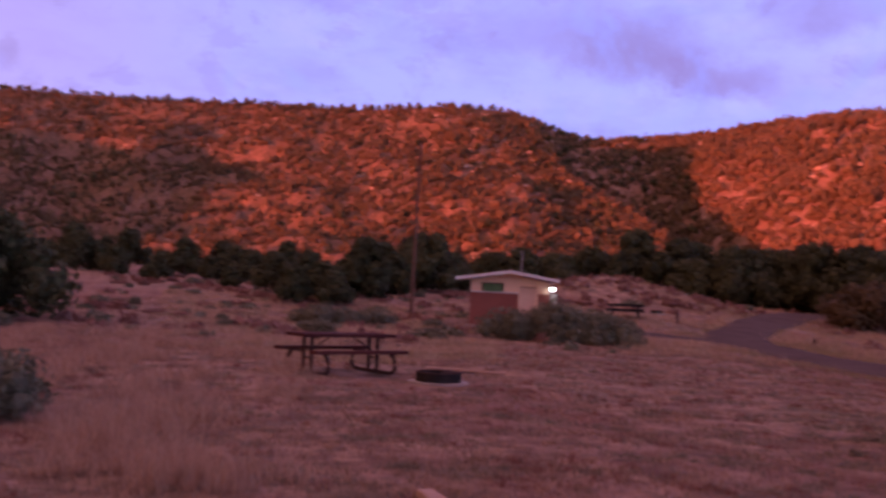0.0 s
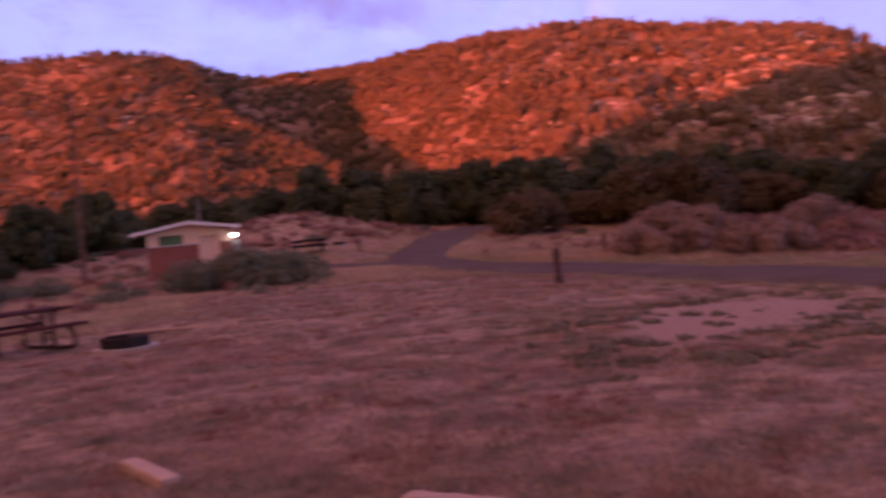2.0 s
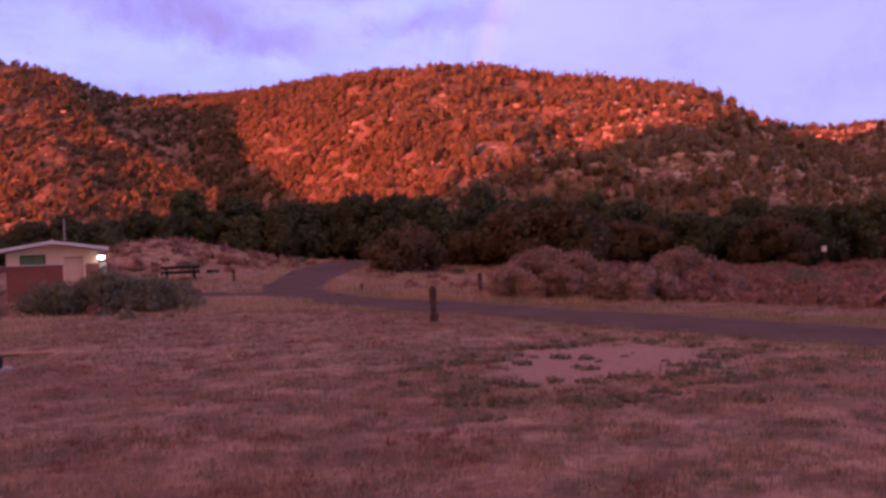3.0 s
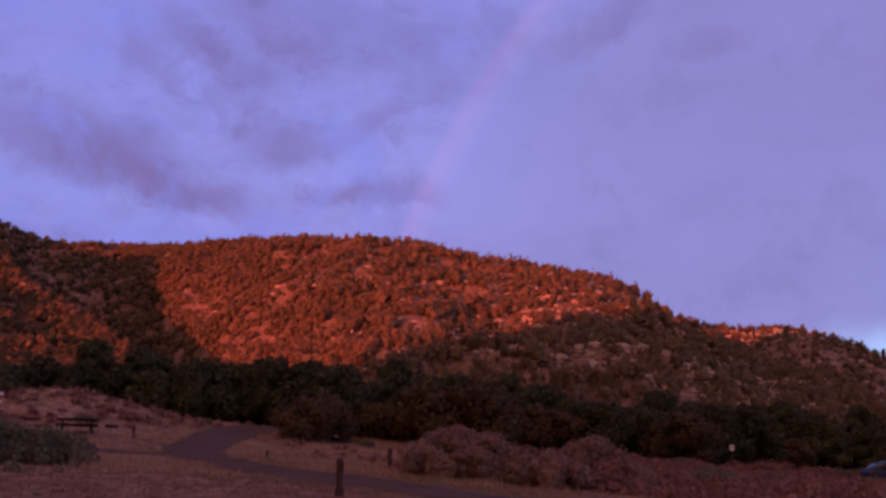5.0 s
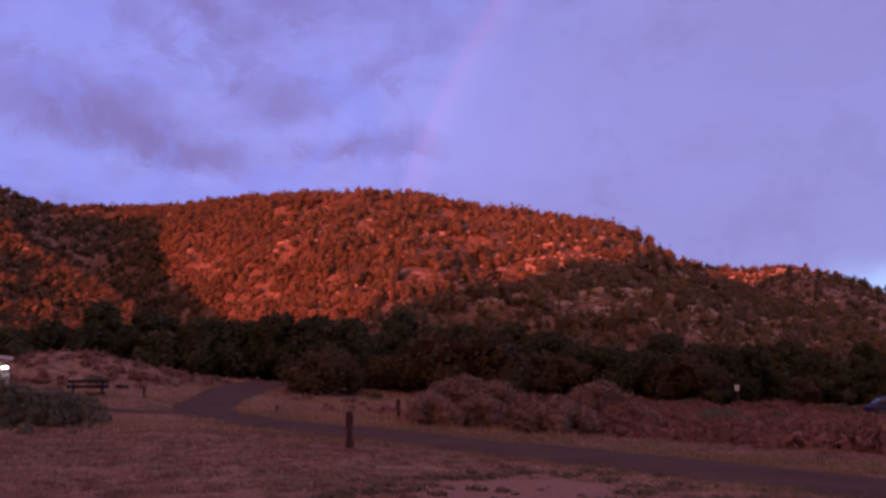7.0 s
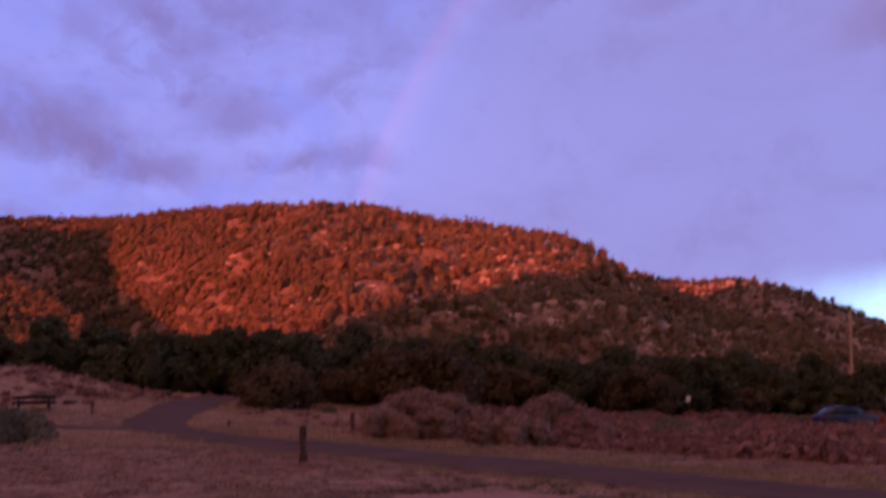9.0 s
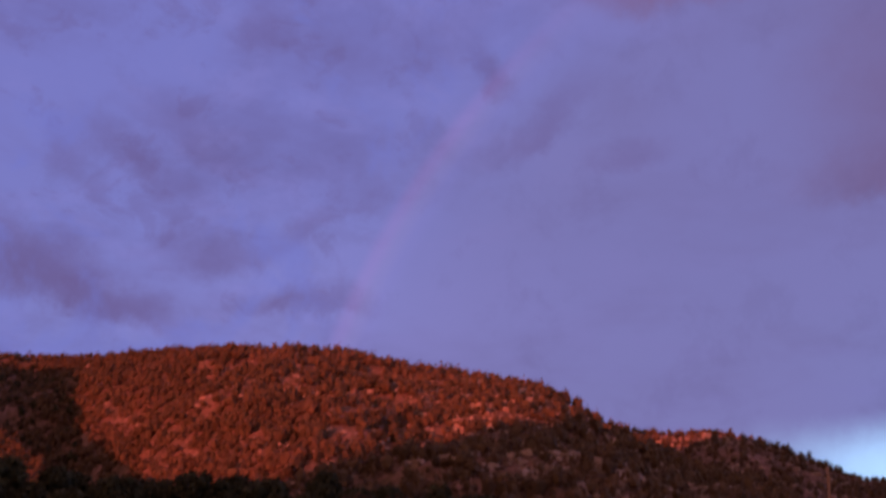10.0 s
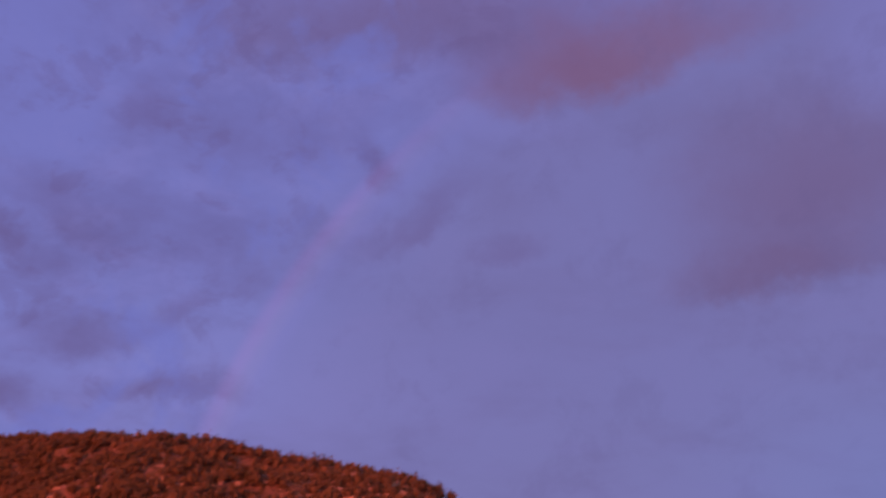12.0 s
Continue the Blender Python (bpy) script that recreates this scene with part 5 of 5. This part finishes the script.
ok = (waves(x, y, 3.0, 312, 3) > 0.0) & (r.random(len(x)) < soft_step(-np.degrees(np.arctan2(x, y)) + 3.0 * waves(x, y, 4.0, 314, 2), 7, 22) + 0.12)
x, y, d = x[ok], y[ok], d[ok]
pick = r.random(len(x)) < 0.55
x, y, d = x[pick], y[pick], d[pick]
blades("tall_grass", x, y, 34, 0.16 + 0.30 * r.random(len(x)), 0.006 + 0.0005 * d, M["tall_straw"], "tall pale bunch grass gone to seed", 313, 0.05 + 0.10 * r.random(len(x)), 0.75)
x, y, d, r = scatter(10500, 11, 40, 30, 84, 331, 0.8)
ok = ~on_road(x, y) & (waves(x, y, 9.0, 332, 2) > -0.3)
x, y, d = x[ok], y[ok], d[ok]
blades("dry_grass", x, y, 6, 0.15 + 0.2 * r.random(len(x)), 0.03 + 0.0004 * d, M["pale_straw"], "pale dry grass on the far roadside", 333, 0.2 + 0 * d, 0.4)

x, y, d, r = scatter(9000, -16, 4, 21, 66, 335, 0.9)
ok = (waves(x, y, 6.0, 336, 3) > -0.25) & ~((np.degrees(np.arctan2(x, y)) > 0.5) & (d > 45) & (d < 54))
x, y, d = x[ok], y[ok], d[ok]
blades("dry_grass", x, y, 7, 0.10 + 0.16 * r.random(len(x)), 0.02 + 0.0004 * d, M["pale_straw"], "pale dry grass of the open meadow", 337, 0.2 + 0 * d, 0.5)


def low_scrub(name, count, seed, mat, label, az0, az1, r0, r1, rule, size=(0.22, 0.55), flat=0.75):
    """Many small half-dome clumps of twigs and leaves."""
    x, y, d, r = scatter(count, az0, az1, r0, r1, seed, 0.8)
    ok = rule(x, y, d, r) & ~on_road(x, y)
    x, y = x[ok], y[ok]
    n, k = len(x), 22
    s = r.uniform(*size, n)
    dome = r.normal(0, 1, (n, k, 3))
    dome[:, :, 2] = np.abs(dome[:, :, 2])
    dome /= np.linalg.norm(dome, axis=2)[:, :, None]
    p = dome * s[:, None, None] * np.array([1, 1, flat]) * r.uniform(0.5, 1.05, (n, k, 1)) + np.stack([x, y, ground_z(x, y)], 1)[:, None]
    v, f = sheets(p.reshape(-1, 3), dome.reshape(-1, 3), np.repeat(s * 0.42, k), r, stretch=1.8, jitter=0.6, lift=(0, 0, 0.8))
    return tagged(mesh_object(name, v.tolist(), f.tolist(), mat), label, "brush", kind="stuff")


def off_things(x, y):
    az, d = np.degrees(np.arctan2(x, y)), np.hypot(x, y)
    return ~((az > 0.5) & (az < 8.5) & (d > 44) & (d < 54))


low_scrub("low_brush", 2600, 341, M["field_brush"], "low pinkish dry brush over mound and meadow", -30, 30, 30, 90,
          lambda x, y, d, r: off_things(x, y) & ((np.hypot((x - 13.5) / 12, (y - 74) / 10) < 1) | (waves(x, y, 9.0, 342, 3) > 0.4) & (np.abs(x - 14) > 8)))
low_scrub("low_sage", 650, 351, M["sage"], "low grey-green sage clumps in the meadow", -30, 16, 26, 90,
          lambda x, y, d, r: off_things(x, y) & (waves(x, y, 8.0, 352, 3) > 0.2) & (np.abs(x - 14) > 7), (0.18, 0.45))
low_scrub("low_brush", 2600, 361, M["field_brush"], "low dry brush filling the field beyond the road", 30, 64, 26, 92,
          lambda x, y, d, r: (x > 20.6) & ((x > 27) | (waves(x, y, 4.0, 362, 2) > -0.2)), (0.25, 0.6))

# low mats of weeds, thickest round the worn pad
x, y, d, r = scatter(16000, -24, 62, 4.6, 46, 321, 1.35)
near_pad = np.exp(-((np.hypot((x - PAD[0]), (y - PAD[1])) - 2.9) / 1.8) ** 2)
ok = (waves(x, y, 1.5, 322, 4) > 0.22 - 0.4 * near_pad) & (bare(x, y) < 0.85) & ~on_road(x, y) & (r.random(len(x)) < 0.42 + 0.58 * near_pad)
x, y, d = x[ok], y[ok], d[ok]
blades("green_weeds", x, y, 26, 0.035 + 0.05 * r.random(len(x)), 0.009 + 0.0007 * d, M["weed"], "low grey-green weeds in patches on the soil", 323, 0.05 + 0.07 * r.random(len(x)), 0.9)
x, y, d, r = scatter(26000, 8, 62, 12, 84, 371, 0.9)
line = np.interp(y, [9, 20, 32, 41, 49, 56, 62, 67, 72.5, 79], [13.8, 13.9, 13.6, 14.1, 15.8, 18.5, 21.4, 24.6, 28.2, 33])
off = x - line + 0.35 * waves(x, y, 2.3, 374, 3)
far_side = (off > 1.7) & (off < 4.2 + 0.8 * waves(x, y, 3.0, 372, 2)) & (y < 50)
edge = (np.abs(off) > 1.55) & (np.abs(off) < 2.5) & (r.random(len(x)) < 0.6) & ((y > 52) | (off > 0) | (y < 40))
ok = far_side | edge
x, y, d = x[ok], y[ok], d[ok]
blades("verge_grass", x, y, 14, 0.05 + 0.09 * r.random(len(x)), 0.008 + 0.0006 * d, M["verge"], "olive green grass along the road edge", 373, 0.12 + 0 * d, 0.5)


def by_pad(x, y):
    """1 in the ring of weeds round the worn pad, falling to 0."""
    a = (x - PAD[0]) * 0.74 + (y - PAD[1]) * 0.67
    b = -(x - PAD[0]) * 0.67 + (y - PAD[1]) * 0.74
    return np.exp(-((np.hypot(a / PAD[2], b / PAD[3]) - 1.15) / 0.4) ** 2)


low_scrub("weed_clumps", 26000, 381, M["weed"], "soft dark grey-green weed clumps on bare soil", -6, 62, 4.8, 26,
          lambda x, y, d, r: (bare(x, y) < 0.9) & (waves(x, y, 1.1, 382, 3) > 0.45 - 0.4 * by_pad(x, y)) & (r.random(len(x)) < 0.28 * by_pad(x, y)) | (bare(x, y) > 0.5) & (r.random(len(x)) < 0.016), (0.04, 0.19), 0.22)


def tufts(name, count, seed, mat, label, az0, az1, cell, over, tall, per=30):
    """Low tufts of fine blades in ragged patches on the trodden ground."""
    x, y, d, r = scatter(count, az0, az1, 4.5, 36, seed, 1.25)
    ok = (bare(x, y) < 0.6) & ~on_road(x, y) & (waves(x, y, cell, seed + 1, 5) + r.normal(0, 0.25, len(x)) > over)
    x, y, d = x[ok], y[ok], d[ok]
    blades(name, x, y, per, tall * (0.5 + r.random(len(x))), 0.006 + 0.0006 * d, mat, label, seed + 2, 0.03 + 0.07 * r.random(len(x)), 0.9)


tufts("weed_tufts", 6500, 391, M["weed"], "small grey-green weed tufts scattered over trodden ground", -20, 62, 1.7, 0.35, 0.06)
tufts("red_grass_tufts", 5000, 395, M["red_straw"], "small tufts of reddish dry grass over the meadow", -26, 40, 3.1, 0.3, 0.07)
tufts("straw_tufts", 6500, 398, M["tall_straw"], "small tufts of pale dry straw over the meadow", -26, 62, 2.2, 0.25, 0.08)
